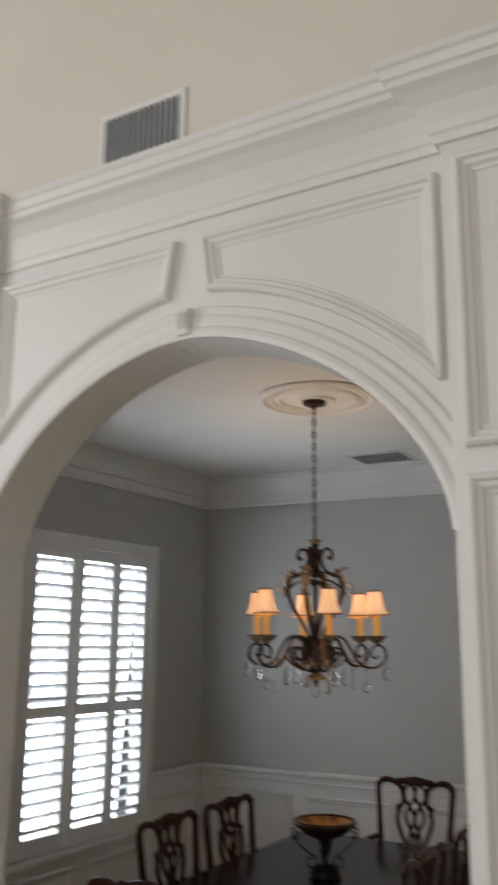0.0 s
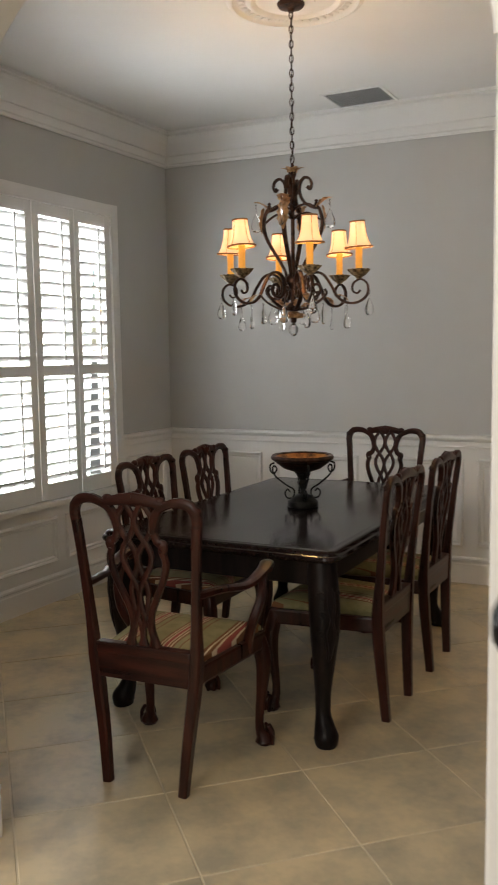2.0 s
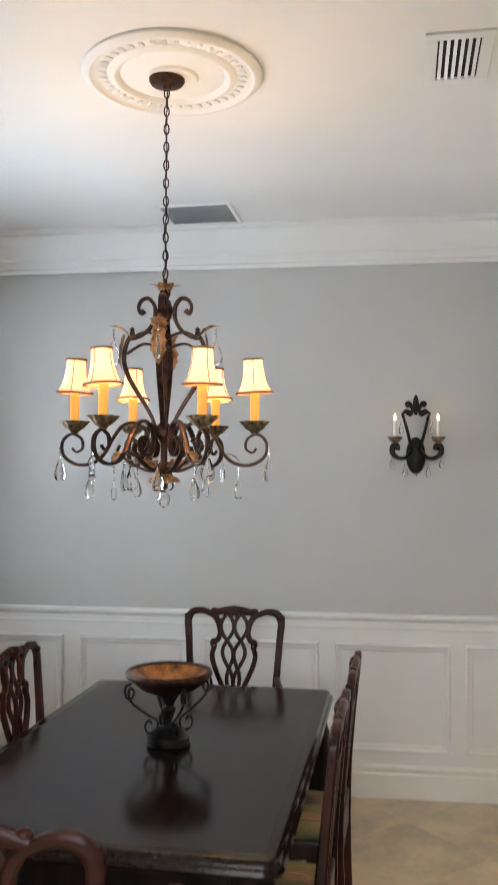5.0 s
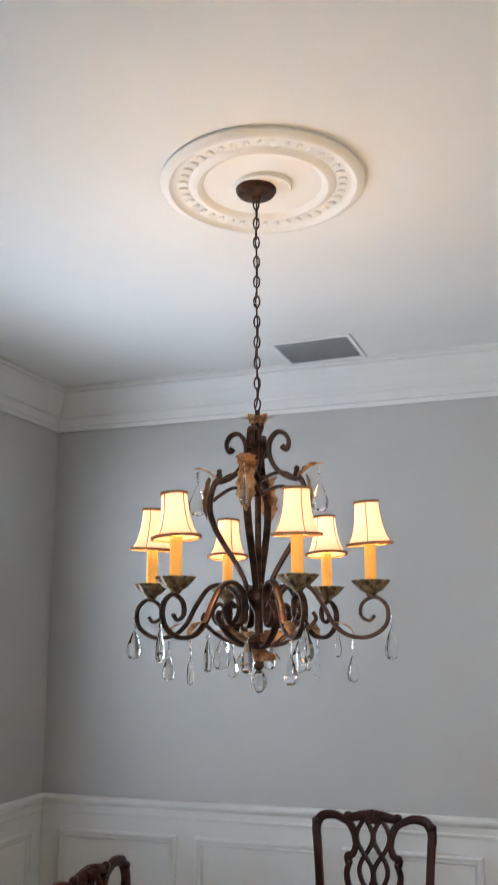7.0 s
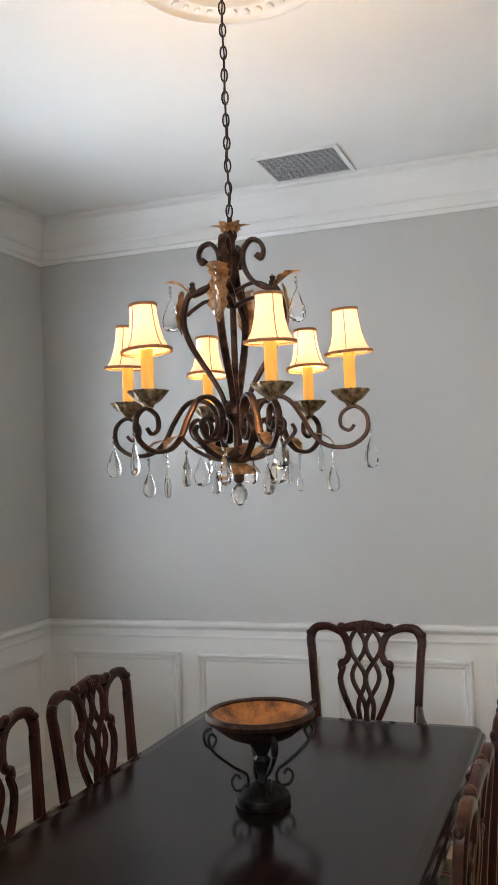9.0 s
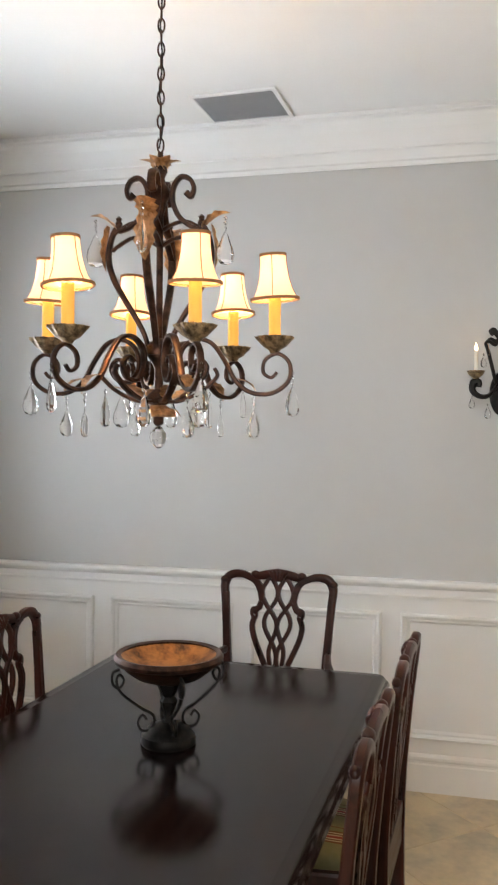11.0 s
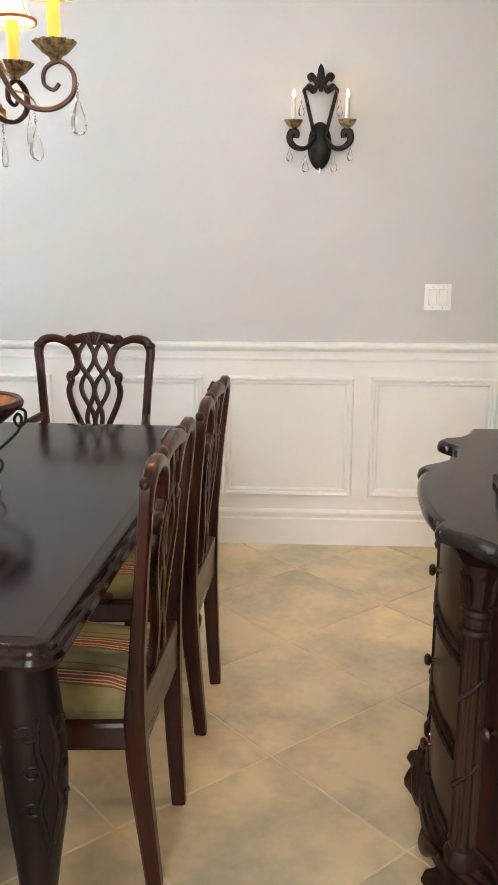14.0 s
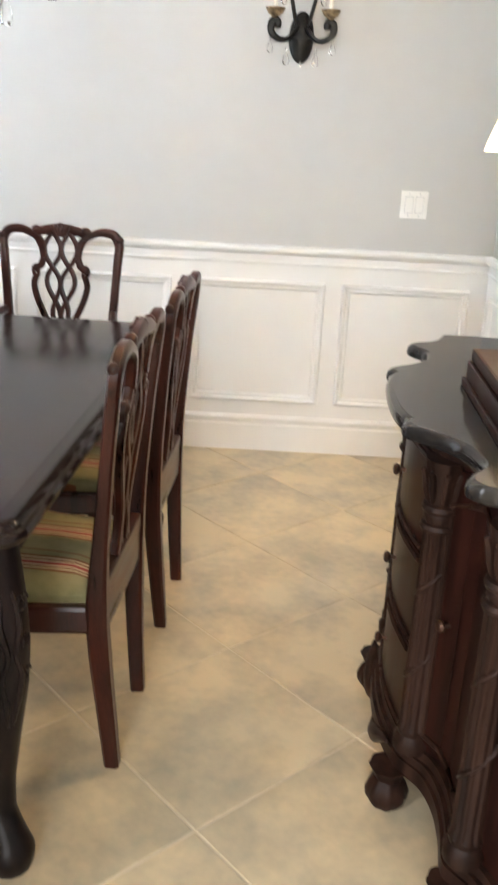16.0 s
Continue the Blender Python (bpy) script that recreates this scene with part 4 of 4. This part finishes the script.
    if arms:
        for s in (-1, 1):
            pts = [(s * 0.218, back_y(0.70), 0.700), (s * 0.245, 0.08, 0.692), (s * 0.285, 0.20, 0.680), (s * 0.302, 0.30, 0.705), (s * 0.298, 0.365, 0.720), (s * 0.290, 0.382, 0.692)]
            arm = part("arm", sweep(bmesh.new(), smooth_path(pts, 5), [0.014, 0.017, 0.022, 0.024, 0.026, 0.018], [0.016, 0.014, 0.013, 0.014, 0.018, 0.016], (0, 0, 1), 8, 0.8), MAHOG, c, smooth=True)
            pts = [(s * 0.296, 0.33, 0.70), (s * 0.302, 0.29, 0.61), (s * 0.275, 0.27, 0.52), (s * 0.245, 0.30, 0.44), (s * 0.24, 0.31, 0.40)]
            part("arm_support", sweep(bmesh.new(), smooth_path(pts, 5), [0.016, 0.017, 0.018, 0.020], 0.015, (0, 1, 0), 8, 0.7), MAHOG, c, smooth=True)
    return c


arm_chair = make_chair(True)
arm_chair.matrix_basis = pose(-1.562, 3.008, 0, 0, 0, 4) @ Matrix.Diagonal((1.01, 1, 1.02, 1))
tagged(arm_chair, "carved mahogany dining armchair pulled a little from the table end")
head = copy_thing(arm_chair, pose(-1.597, 5.58, 0, 0, 0, 180) @ Matrix.Diagonal((0.99, 1, 1.003, 1)))
tagged(head, "carved mahogany dining armchair with lattice splat at the table's far end")
side = make_chair(False)
side.matrix_basis = pose(-1.030, 4.012, 0, 0, 0, 90)
copy_thing(side, pose(-1.026, 4.640, 0, 0, 0, 90))
copy_thing(side, pose(-2.225, 4.10, 0, 0, 0, -90) @ Matrix.Diagonal((1, 1, 0.982, 1)))
copy_thing(side, pose(-2.225, 4.665, 0, 0, 0, -90) @ Matrix.Diagonal((1, 1, 0.982, 1)))

# ---- dining table ----
table = thing("dining_table", "dark polished wooden dining table with carved cabriole legs", "table", m=pose(-1.600, 4.357, 0, 0, 0, 0.7) @ Matrix.Diagonal((1, 1, 1.016, 1)))
TW, TL = 0.540, 0.885


# a swelling knee that tapers to the ankle and a scrolled foot: (outward, height, radius)
TABLE_LEG = [(0.0, 0.716, 0.056), (0.008, 0.660, 0.058), (0.018, 0.590, 0.061), (0.026, 0.510, 0.061), (0.025, 0.420, 0.056), (0.016, 0.310, 0.043), (0.006, 0.200, 0.032), (0.006, 0.120, 0.030), (0.020, 0.070, 0.040), (0.036, 0.035, 0.050), (0.034, 0.003, 0.042)]


def on_knee(base, o, side, w, z):
    """The point of the leg's outer face at height z, w to the side."""
    for (d0, z0, q0), (d1, z1, q1) in zip(TABLE_LEG, TABLE_LEG[1:]):
        if z1 <= z <= z0:
            k = (z0 - z) / (z0 - z1)
            d, q = d0 + (d1 - d0) * k, q0 + (q1 - q0) * k
            return base + o * (d + math.sqrt(max(0.0, q * q - w * w)) - 0.001) + side * w + Vector((0, 0, z))


def table_outline(ins=0.0, n=10):
    """The top's outline with soft, slightly notched corners."""
    r, out = 0.055, []
    for cx, cy, a0 in ((1, 1, 0), (-1, 1, 90), (-1, -1, 180), (1, -1, 270)):
        for k in range(n):
            a = radians(a0 + 90 * k / (n - 1))
            out.append((cx * (TW - r) + (r - ins) * math.cos(a), cy * (TL - r) + (r - ins) * math.sin(a)))
    return out


bm = bmesh.new()
top_prof = [(0.020, 0.716), (0.004, 0.722), (0.0, 0.732), (0.004, 0.742), (0.012, 0.746), (0.014, 0.752), (0.022, 0.7605), (0.030, 0.762), (0.050, 0.7610), (0.053, 0.762)]
rows = [[bm.verts.new((u, v, q)) for u, v in table_outline(i)] for i, q in top_prof]
for a, b in zip(rows, rows[1:]):
    for k in range(len(a)):
        bm.faces.new((a[k], a[(k + 1) % len(a)], b[(k + 1) % len(a)], b[k]))
bm.faces.new(rows[0]), bm.faces.new(rows[-1])
tabletop = part("tabletop", bm, DARK, table, "dark polished top with moulded edge", smooth=True)
for face in tabletop.data.polygons:
    if len(face.vertices) > 4:
        face.use_smooth = False
for s in (-1, 1):
    part("apron", cube(-TW + 0.11, TW - 0.11, s * (TL - 0.085) - 0.012, s * (TL - 0.085) + 0.012, 0.615, 0.717, 0.003), DARKLEG, table)
    part("apron", cube(s * (TW - 0.085) - 0.012, s * (TW - 0.085) + 0.012, -TL + 0.11, TL - 0.11, 0.615, 0.717, 0.003), DARKLEG, table)
    for t in (-1, 1):
        o = Vector((s, t, 0)).normalized()
        side_v = Vector((-o.y, o.x, 0))
        base = Vector((s * (TW - 0.092), t * (TL - 0.092), 0))
        bm = sweep(bmesh.new(), smooth_path([base + o * d + Vector((0, 0, zz)) for d, zz, q in TABLE_LEG], 5), [q for d, zz, q in TABLE_LEG], None, o, 14)
        leg = part("leg", bm, DARKLEG, table, smooth=True)
        bm = bmesh.new()
        for f in (-1, 1):
            for zc, size, turn in ((0.590, 0.020, 1), (0.520, 0.016, -1), (0.445, 0.018, 1)):
                pts = []
                for i in range(18):
                    a = i / 17 * 7.5
                    rr = size * (1 - i / 22)
                    pts.append(on_knee(base, o, side_v, f * (0.030 + turn * rr * math.cos(a)), zc + rr * math.sin(a)))
                sweep(bm, pts, 0.0038, n=6)
            pts = [on_knee(base, o, side_v, f * w, q) for w, q in ((0.010, 0.62), (0.018, 0.56), (0.008, 0.50), (0.020, 0.45), (0.010, 0.39), (0.004, 0.34))]
            sweep(bm, smooth_path(pts, 4), [0.004, 0.008, 0.005, 0.008, 0.003], n=6)
        part("knee_carving", bm, DARKLEG, leg, smooth=True)

# ---- bowl on scrolled stand ----
bowl = thing("centerpiece_bowl", "amber metal bowl on a scrolled black iron stand on the table", "bowl", m=pose(-1.570, 4.350, 0.7742) @ Matrix.Diagonal((0.91, 0.91, 1, 1)))
part("bowl", lathe(bmesh.new(), [(0.0, 0.170), (0.05, 0.172), (0.10, 0.190), (0.135, 0.215), (0.150, 0.228), (0.160, 0.232), (0.163, 0.240), (0.158, 0.248), (0.148, 0.246), (0.138, 0.236), (0.105, 0.212), (0.06, 0.196), (0.0, 0.190)], 48), BRASSBOWL, bowl, "amber metal bowl", smooth=True)
part("rim", lathe(bmesh.new(), [(0.150, 0.2250), (0.163, 0.2300), (0.1665, 0.2400), (0.159, 0.2510), (0.144, 0.2480), (0.150, 0.2250)], 48), IRON, bowl, "dark bronze rim", smooth=True)
part("shell", lathe(bmesh.new(), [(0.040, 0.1680), (0.100, 0.1865), (0.137, 0.2120), (0.153, 0.2265), (0.150, 0.2275), (0.100, 0.1895), (0.040, 0.1712), (0.040, 0.1680)], 48), IRON, bowl, "dark bronze underside", smooth=True)
part("base", lathe(bmesh.new(), [(0.0, 0.0), (0.080, 0.0), (0.084, 0.008), (0.080, 0.026), (0.072, 0.032), (0.060, 0.046), (0.030, 0.058), (0.0, 0.060)], 32), BLACK, bowl, smooth=True)
part("stem", lathe(bmesh.new(), [(0.014, 0.055), (0.012, 0.08), (0.020, 0.10), (0.026, 0.118), (0.016, 0.13), (0.030, 0.155), (0.042, 0.172), (0.0, 0.176)], 16, None, lambda a, i: 1 + 0.12 * math.sin(6 * a)), BLACK, bowl, smooth=True)
for k in range(4):
    turn = pose(0, 0, 0, 0, 0, 90 * k + 35)
    pts = [(0.150, 0, 0.215), (0.172, 0, 0.205), (0.170, 0, 0.175), (0.150, 0, 0.165), (0.138, 0, 0.185), (0.150, 0, 0.20), (0.160, 0, 0.185), (0.145, 0, 0.150), (0.085, 0, 0.105), (0.050, 0, 0.085), (0.045, 0, 0.06), (0.060, 0, 0.042), (0.085, 0, 0.045), (0.095, 0, 0.068), (0.080, 0, 0.085), (0.068, 0, 0.072)]
    bm = sweep(bmesh.new(), smooth_path(pts, 4), 0.0045, 0.006, n=6)
    bmesh.ops.transform(bm, matrix=turn, verts=bm.verts)
    part("scroll_leg", bm, BLACK, bowl, smooth=True)

# ---- sideboard ----
SBY, SBX = 4.05, 0.175
sb = thing("sideboard", "dark carved wooden sideboard with bowed drawers and fluted columns", "sideboard")


def sb_outline(grow=0.0, tips=True):
    """Half of the front from the middle outwards as (distance along the wall, x), mirrored."""
    f = [(0.0, -0.412), (0.10, -0.408), (0.165, -0.398), (0.185, -0.388), (0.20, -0.396), (0.22, -0.398), (0.24, -0.385), (0.275, -0.345), (0.33, -0.305), (0.40, -0.288), (0.44, -0.290), (0.475, -0.312), (0.51, -0.322), (0.535, -0.305), (0.55, -0.27), (0.60, -0.235), (0.66, -0.215)]
    if not tips:
        f = [(0.0, -0.342), (0.10, -0.336), (0.20, -0.315), (0.24, -0.295), (0.29, -0.255), (0.36, -0.235), (0.44, -0.233), (0.52, -0.240), (0.55, -0.225), (0.58, -0.20), (0.63, -0.18)]
    pts = [(SBX, SBY - f[-1][0])] + [(x - grow, SBY - d) for d, x in reversed(f)] + [(x - grow, SBY + d) for d, x in f[1:]] + [(SBX, SBY + f[-1][0])]
    line = smooth_path([(a, b, 0) for a, b in pts[1:-1]], 6)
    return [pts[0]] + [(v.x, v.y) for v in line] + [pts[-1]]


part("body", plate(bmesh.new(), sb_outline(0, False), 0.14, 0.865, flat), CABINET, sb, smooth=True)
bm = bmesh.new()
rows = [[bm.verts.new((u, v, q)) for u, v in sb_outline(g)] for g, q in ((-0.014, 0.866), (-0.002, 0.870), (0.0, 0.880), (-0.003, 0.892), (-0.010, 0.898), (-0.016, 0.900))]
for a, b in zip(rows, rows[1:]):
    for k in range(len(a)):
        bm.faces.new((a[k], a[(k + 1) % len(a)], b[(k + 1) % len(a)], b[k]))
bm.faces.new(rows[0]), bm.faces.new(rows[-1])
sb_top = part("top", bm, CABTOP, sb, "dark polished scalloped top", smooth=True)
for face in sb_top.data.polygons:
    if len(face.vertices) > 4:
        face.use_smooth = False
# base moulding, stepped
for g, z0, z1 in ((0.032, 0.095, 0.130), (0.024, 0.130, 0.150), (0.014, 0.150, 0.172)):
    part("base_moulding", plate(bmesh.new(), sb_outline(g, False), z0, z1, flat), CARVED, sb, smooth=True)
part("cornice_moulding", plate(bmesh.new(), sb_outline(0.012, False), 0.835, 0.862, flat), CARVED, sb)


def knob(at, way, parent):
    m = look(at, Vector(at) + Vector(way)) @ pose(0, 0, 0, 180, 0, 0)
    part("knob", lathe(bmesh.new(), [(0.011, 0.0), (0.006, 0.004), (0.0045, 0.015), (0.012, 0.020), (0.0145, 0.025), (0.010, 0.031), (0.0, 0.033)], 18, m), IRON, parent, "dark aged metal knob", smooth=True)


zs = [(0.182, 0.392), (0.397, 0.607), (0.612, 0.830)]
for z0, z1 in zs:
    line = [(-0.354, 0.0), (-0.350, 0.08), (-0.339, 0.15), (-0.330, 0.195)]
    front = [(v.x, v.y) for v in smooth_path([(x, SBY - d, 0) for x, d in reversed(line)] + [(x, SBY + d, 0) for x, d in line[1:]], 4)]
    bm = plate(bmesh.new(), [(-0.30, front[0][1])] + front + [(-0.30, front[-1][1])], z0, z1, flat)
    drawer = part("drawer", bm, CABINET, sb, smooth=True)
    bead = bmesh.new()
    for q in (z0 + 0.012, z1 - 0.012):
        sweep(bead, [(x - 0.003, y, q) for x, y in front], 0.006, n=6)
    part("bead", bead, CARVED, drawer, smooth=True)
    knob((-0.350, SBY, (z0 + z1) / 2), (-1, 0, 0), drawer)


def column(x, y):
    prof = [(0.038, 0.165), (0.040, 0.19), (0.031, 0.205), (0.034, 0.22), (0.028, 0.235), (0.027, 0.70), (0.032, 0.712), (0.032, 0.726), (0.026, 0.735), (0.028, 0.75), (0.036, 0.815), (0.040, 0.838)]
    col = part("column", lathe(bmesh.new(), prof, 72, pose(x, y, 0), lambda a, i: 1 + (0.10 * math.cos(12 * a) if i in (4, 5) else 0.06 * math.cos(8 * a) if i in (9, 10) else 0)), CARVED, sb, smooth=True)
    turns = [2 * math.pi * 2.2 * j / 60 for j in range(61)]
    vine = sweep(bmesh.new(), [(x + (0.0285 + 0.0015 * math.sin(j * 1.9)) * math.cos(q), y + (0.0285 + 0.0015 * math.sin(j * 1.9)) * math.sin(q), 0.25 + 0.42 * j / 60) for j, q in enumerate(turns)], [0.003, 0.007, 0.003, 0.008, 0.003, 0.007, 0.003, 0.008, 0.003, 0.007, 0.003, 0.008, 0.003], n=6)
    part("carved_vine", vine, CARVED, col, smooth=True)
    for z0 in (0.695, 0.735):
        part("collar", lathe(bmesh.new(), [(0.024, z0 - 0.012), (0.035, z0 - 0.008), (0.038, z0), (0.035, z0 + 0.008), (0.024, z0 + 0.012)], 28, pose(x, y, 0)), CARVED, col, smooth=True)
    acanthus = bmesh.new()
    for j in range(8):
        q = 2 * math.pi * j / 8
        sweep(acanthus, smooth_path([(x + g * math.cos(q), y + g * math.sin(q), zz) for g, zz in ((0.028, 0.750), (0.033, 0.775), (0.037, 0.800), (0.043, 0.815), (0.042, 0.806))], 3), [0.004, 0.008, 0.008, 0.006, 0.003], n=6)
    part("capital_leaves", acanthus, CARVED, col, smooth=True)


for s in (-1, 1):
    column(-0.308, SBY + s * 0.238)
    column(-0.240, SBY + s * 0.545)
    # concave door between the columns
    line = [(-0.280, 0.262), (-0.250, 0.31), (-0.240, 0.37), (-0.238, 0.44), (-0.242, 0.505)]
    fr = [(x - 0.006, SBY + s * d) for x, d in line]
    door = part("door", plate(bmesh.new(), fr + [(x + 0.03, y) for x, y in reversed(fr)], 0.195, 0.825, flat), CABINET, sb)
    bead = bmesh.new()
    loop = [(x - 0.003, y, 0.215) for x, y in fr] + [(x - 0.003, y, 0.79 - 0.02 * abs(i - 2)) for i, (x, y) in reversed(list(enumerate(fr)))]
    sweep(bead, loop + loop[:1], 0.007, n=6)
    part("bead", bead, CARVED, door, smooth=True)
    knob((-0.266, SBY + s * 0.285, 0.50), (-1, s * 0.4, 0), door)
    for x, d in ((-0.345, 0.225), (-0.255, 0.545)):
        bm = bmesh.new()
        lathe(bm, [(0.0, 0.0), (0.034, 0.0), (0.046, 0.018), (0.048, 0.036), (0.040, 0.058), (0.030, 0.070), (0.036, 0.085), (0.044, 0.10), (0.0, 0.101)], 48, pose(x, SBY + s * d, 0), lambda a, i: 1 + 0.035 * math.cos(8 * a))
        part("foot", bm, CARVED, sb, smooth=True)
    part("foot", cube(0.08, 0.16, SBY + s * 0.58 - 0.035, SBY + s * 0.58 + 0.035, 0, 0.10, 0.006), CARVED, sb)
    # scrolled bracket under the bowed front
    pts = [(-0.359, SBY + s * 0.02, 0.105), (-0.369, SBY + s * 0.07, 0.085), (-0.369, SBY + s * 0.12, 0.10), (-0.362, SBY + s * 0.17, 0.13), (-0.356, SBY + s * 0.21, 0.15)]
    part("apron_scroll", sweep(bmesh.new(), smooth_path(pts, 4), [0.004, 0.018, 0.021, 0.012, 0.004], [0.004, 0.016, 0.018, 0.004], (1, 0, 0), 12), CARVED, sb, smooth=True)

chest = thing("wooden_chest", "dark brown wooden box with a lid on the sideboard", "box", m=pose(-0.080, 3.92, 0.900))
part("body", cube(-0.15, 0.15, -0.23, 0.23, 0.0, 0.058, 0.004), CABINET, chest)
part("lid", cube(-0.145, 0.145, -0.225, 0.225, 0.059, 0.088, 0.007), CABINET, chest)
part("foot_rim", cube(-0.158, 0.158, -0.238, 0.238, 0.0, 0.018, 0.004), CABINET, chest)

lamp = thing("table_lamp", "lit table lamp with a pale yellow shade on the sideboard", "lamp", m=pose(-0.040, 4.42, 0.900))
part("base", lathe(bmesh.new(), [(0.0, 0.0), (0.06, 0.0), (0.062, 0.012), (0.03, 0.03), (0.022, 0.06), (0.05, 0.13), (0.058, 0.19), (0.04, 0.26), (0.018, 0.31), (0.010, 0.36), (0.010, 0.58), (0.0, 0.58)], 28), IVORY, lamp, "pale ceramic base", smooth=True)
sp = [(0.165, 0.505), (0.158, 0.53), (0.125, 0.62), (0.10, 0.72)]
part("shade", lathe(bmesh.new(), sp + [(r - 0.003, q) for r, q in reversed(sp)] + [sp[0]], 32), LAMPSHADE, lamp, "lit pale yellow shade", smooth=True)
part("spider", cube(-0.105, 0.105, -0.002, 0.002, 0.574, 0.579), IRON, lamp)
point_lamp("table_lamp_bulb", (-0.040, 4.42, 1.52), 8.0, WARM, 0.03)

# ---- stair and its railing ----
VZ, VX, VY = 1.285, 0.105, 1.315
stair = thing("staircase", "pale stone bottom steps of a hall staircase", "staircase", kind="structure")
for k in range(4):
    x0 = 0.02 + 0.29 * k
    part("step", cube(x0, 2.9, -0.3, 1.43, 0.18 * k, 0.18 * (k + 1) - 0.002, 0.008), TILE, stair)
rl = thing("stair_railing", "black handrail ending in a volute over turned balusters", "railing")
bm = bmesh.new()
pts = []
for i in range(60):
    a = -math.pi / 2 - i / 59 * 2 * math.pi * 1.12
    r = 0.104 - 0.056 * (i / 59) ** 2
    pts.append((VX + r * math.cos(a), VY + r * math.sin(a), VZ))
rise = [(VX + 1.6, VY - 0.104, VZ + 0.78), (VX + 1.0, VY - 0.104, VZ + 0.42), (VX + 0.55, VY - 0.104, VZ + 0.14), (VX + 0.30, VY - 0.104, VZ + 0.02), (VX + 0.10, VY - 0.104, VZ)]
sweep(bm, smooth_path(rise, 6) + [Vector(p) for p in pts], [0.031] * 6 + [0.033, 0.026], 0.026, (0, 0, 1), 12, 0.8)
part("handrail", bm, RAIL, rl, smooth=True)
part("volute_eye", lathe(bmesh.new(), [(0.0, -0.022), (0.046, -0.022), (0.053, -0.008), (0.051, 0.006), (0.042, 0.015), (0.0, 0.020)], 28, pose(VX, VY, VZ)), RAIL, rl, smooth=True)


def baluster(x, y, z0, z1):
    b = bmesh.new()
    box(b, x - 0.013, x + 0.013, y - 0.013, y + 0.013, z0, z0 + 0.25, 0.002)
    lathe(b, [(0.012, z0 + 0.25), (0.017, z0 + 0.262), (0.011, z0 + 0.28), (0.020, z0 + 0.34), (0.022, z0 + 0.38), (0.014, z0 + 0.46), (0.011, z0 + 0.52), (0.011, z0 + 0.56)], 14, pose(x, y, 0))
    zt = z0 + 0.60
    lathe(b, [(0.011, z0 + 0.555), (0.020, zt), (0.023, zt + 0.03), (0.018, zt + 0.06), (0.012, zt + 0.08), (0.013, z1)], 14, pose(x, y, 0), lambda a, i: 1 + (0.10 * math.cos(4 * a + i) if i in (1, 2, 3) else 0))
    return b


for i in range(7):
    a = -math.pi / 2 - i / 7 * 2 * math.pi
    r = 0.102 - 0.030 * i / 7
    part("baluster", baluster(VX + r * math.cos(a), VY + r * math.sin(a), 0.178 if VX + r * math.cos(a) > 0.04 else 0.0, VZ - 0.02), RAIL, rl, smooth=True)
for i in range(8):
    x = VX + 0.14 + 0.145 * i
    step = int((x - 0.02) / 0.29)
    part("baluster", baluster(x, VY - 0.104, 0.18 * (min(step, 3) + 1) - 0.002, VZ - 0.02 + max(0, x - VX - 0.25) * 0.50), RAIL, rl, smooth=True)

# ---- floor: diagonal stone tiles ----
floor = structure("floor", cube(-4.35, 3.15, -3.15, YB + 0.28, -0.06, -0.0025), GROUT, "beige stone tile floor laid diagonally with pale joints", "floor")
structure("ground", cube(-400, 400, -400, 400, -0.30, -0.25), GROUT, "pale paved ground outside the window", "ground")
T = 0.508
root2 = math.sqrt(2)
full = None
P0, Q0 = 2.918, -5.158   # one joint each way: x + y and x - y
for i in range(-14, 16):
    for j in range(-16, 16):
        p, q = P0 / root2 + T * (i + 0.5), Q0 / root2 + T * (j + 0.5)
        cx, cy = (p + q) / root2, (p - q) / root2
        if not (-4.2 < cx < 2.9 and -2.9 < cy < YB + 0.36):
            continue
        if full is None:
            b = cube(-T / 2 + 0.0026, T / 2 - 0.0026, -T / 2 + 0.0026, T / 2 - 0.0026, -0.010, 0.0)
            bmesh.ops.bevel(b, geom=[e for e in b.edges if min(v.co.z for v in e.verts) > -0.001], offset=0.002, segments=1, affect="EDGES")
            tile = part("tile", b, TILE, floor)
            full = tile.data
        else:
            tile = new("tile", full)
            tile.parent = floor
        tile.matrix_basis = pose(cx, cy, 0, 0, 0, 45 + 90 * ((i * 7 + j * 3) % 4))
        if cy > YB - 0.25 or cx < -3.9:
            b = bmesh.new()
            b.from_mesh(full)
            inv = tile.matrix_basis.inverted()
            for co, no in (((0, YB + 0.1, 0), (0, 1, 0)), ((-4.3, 0, 0), (-1, 0, 0))):
                bmesh.ops.bisect_plane(b, geom=b.verts[:] + b.edges[:] + b.faces[:], plane_co=inv @ Vector(co), plane_no=inv.to_3x3() @ Vector(no), clear_outer=True)
            me = bpy.data.meshes.new("tile")
            b.to_mesh(me)
            b.free()
            me.materials.append(TILE)
            tile.data = me
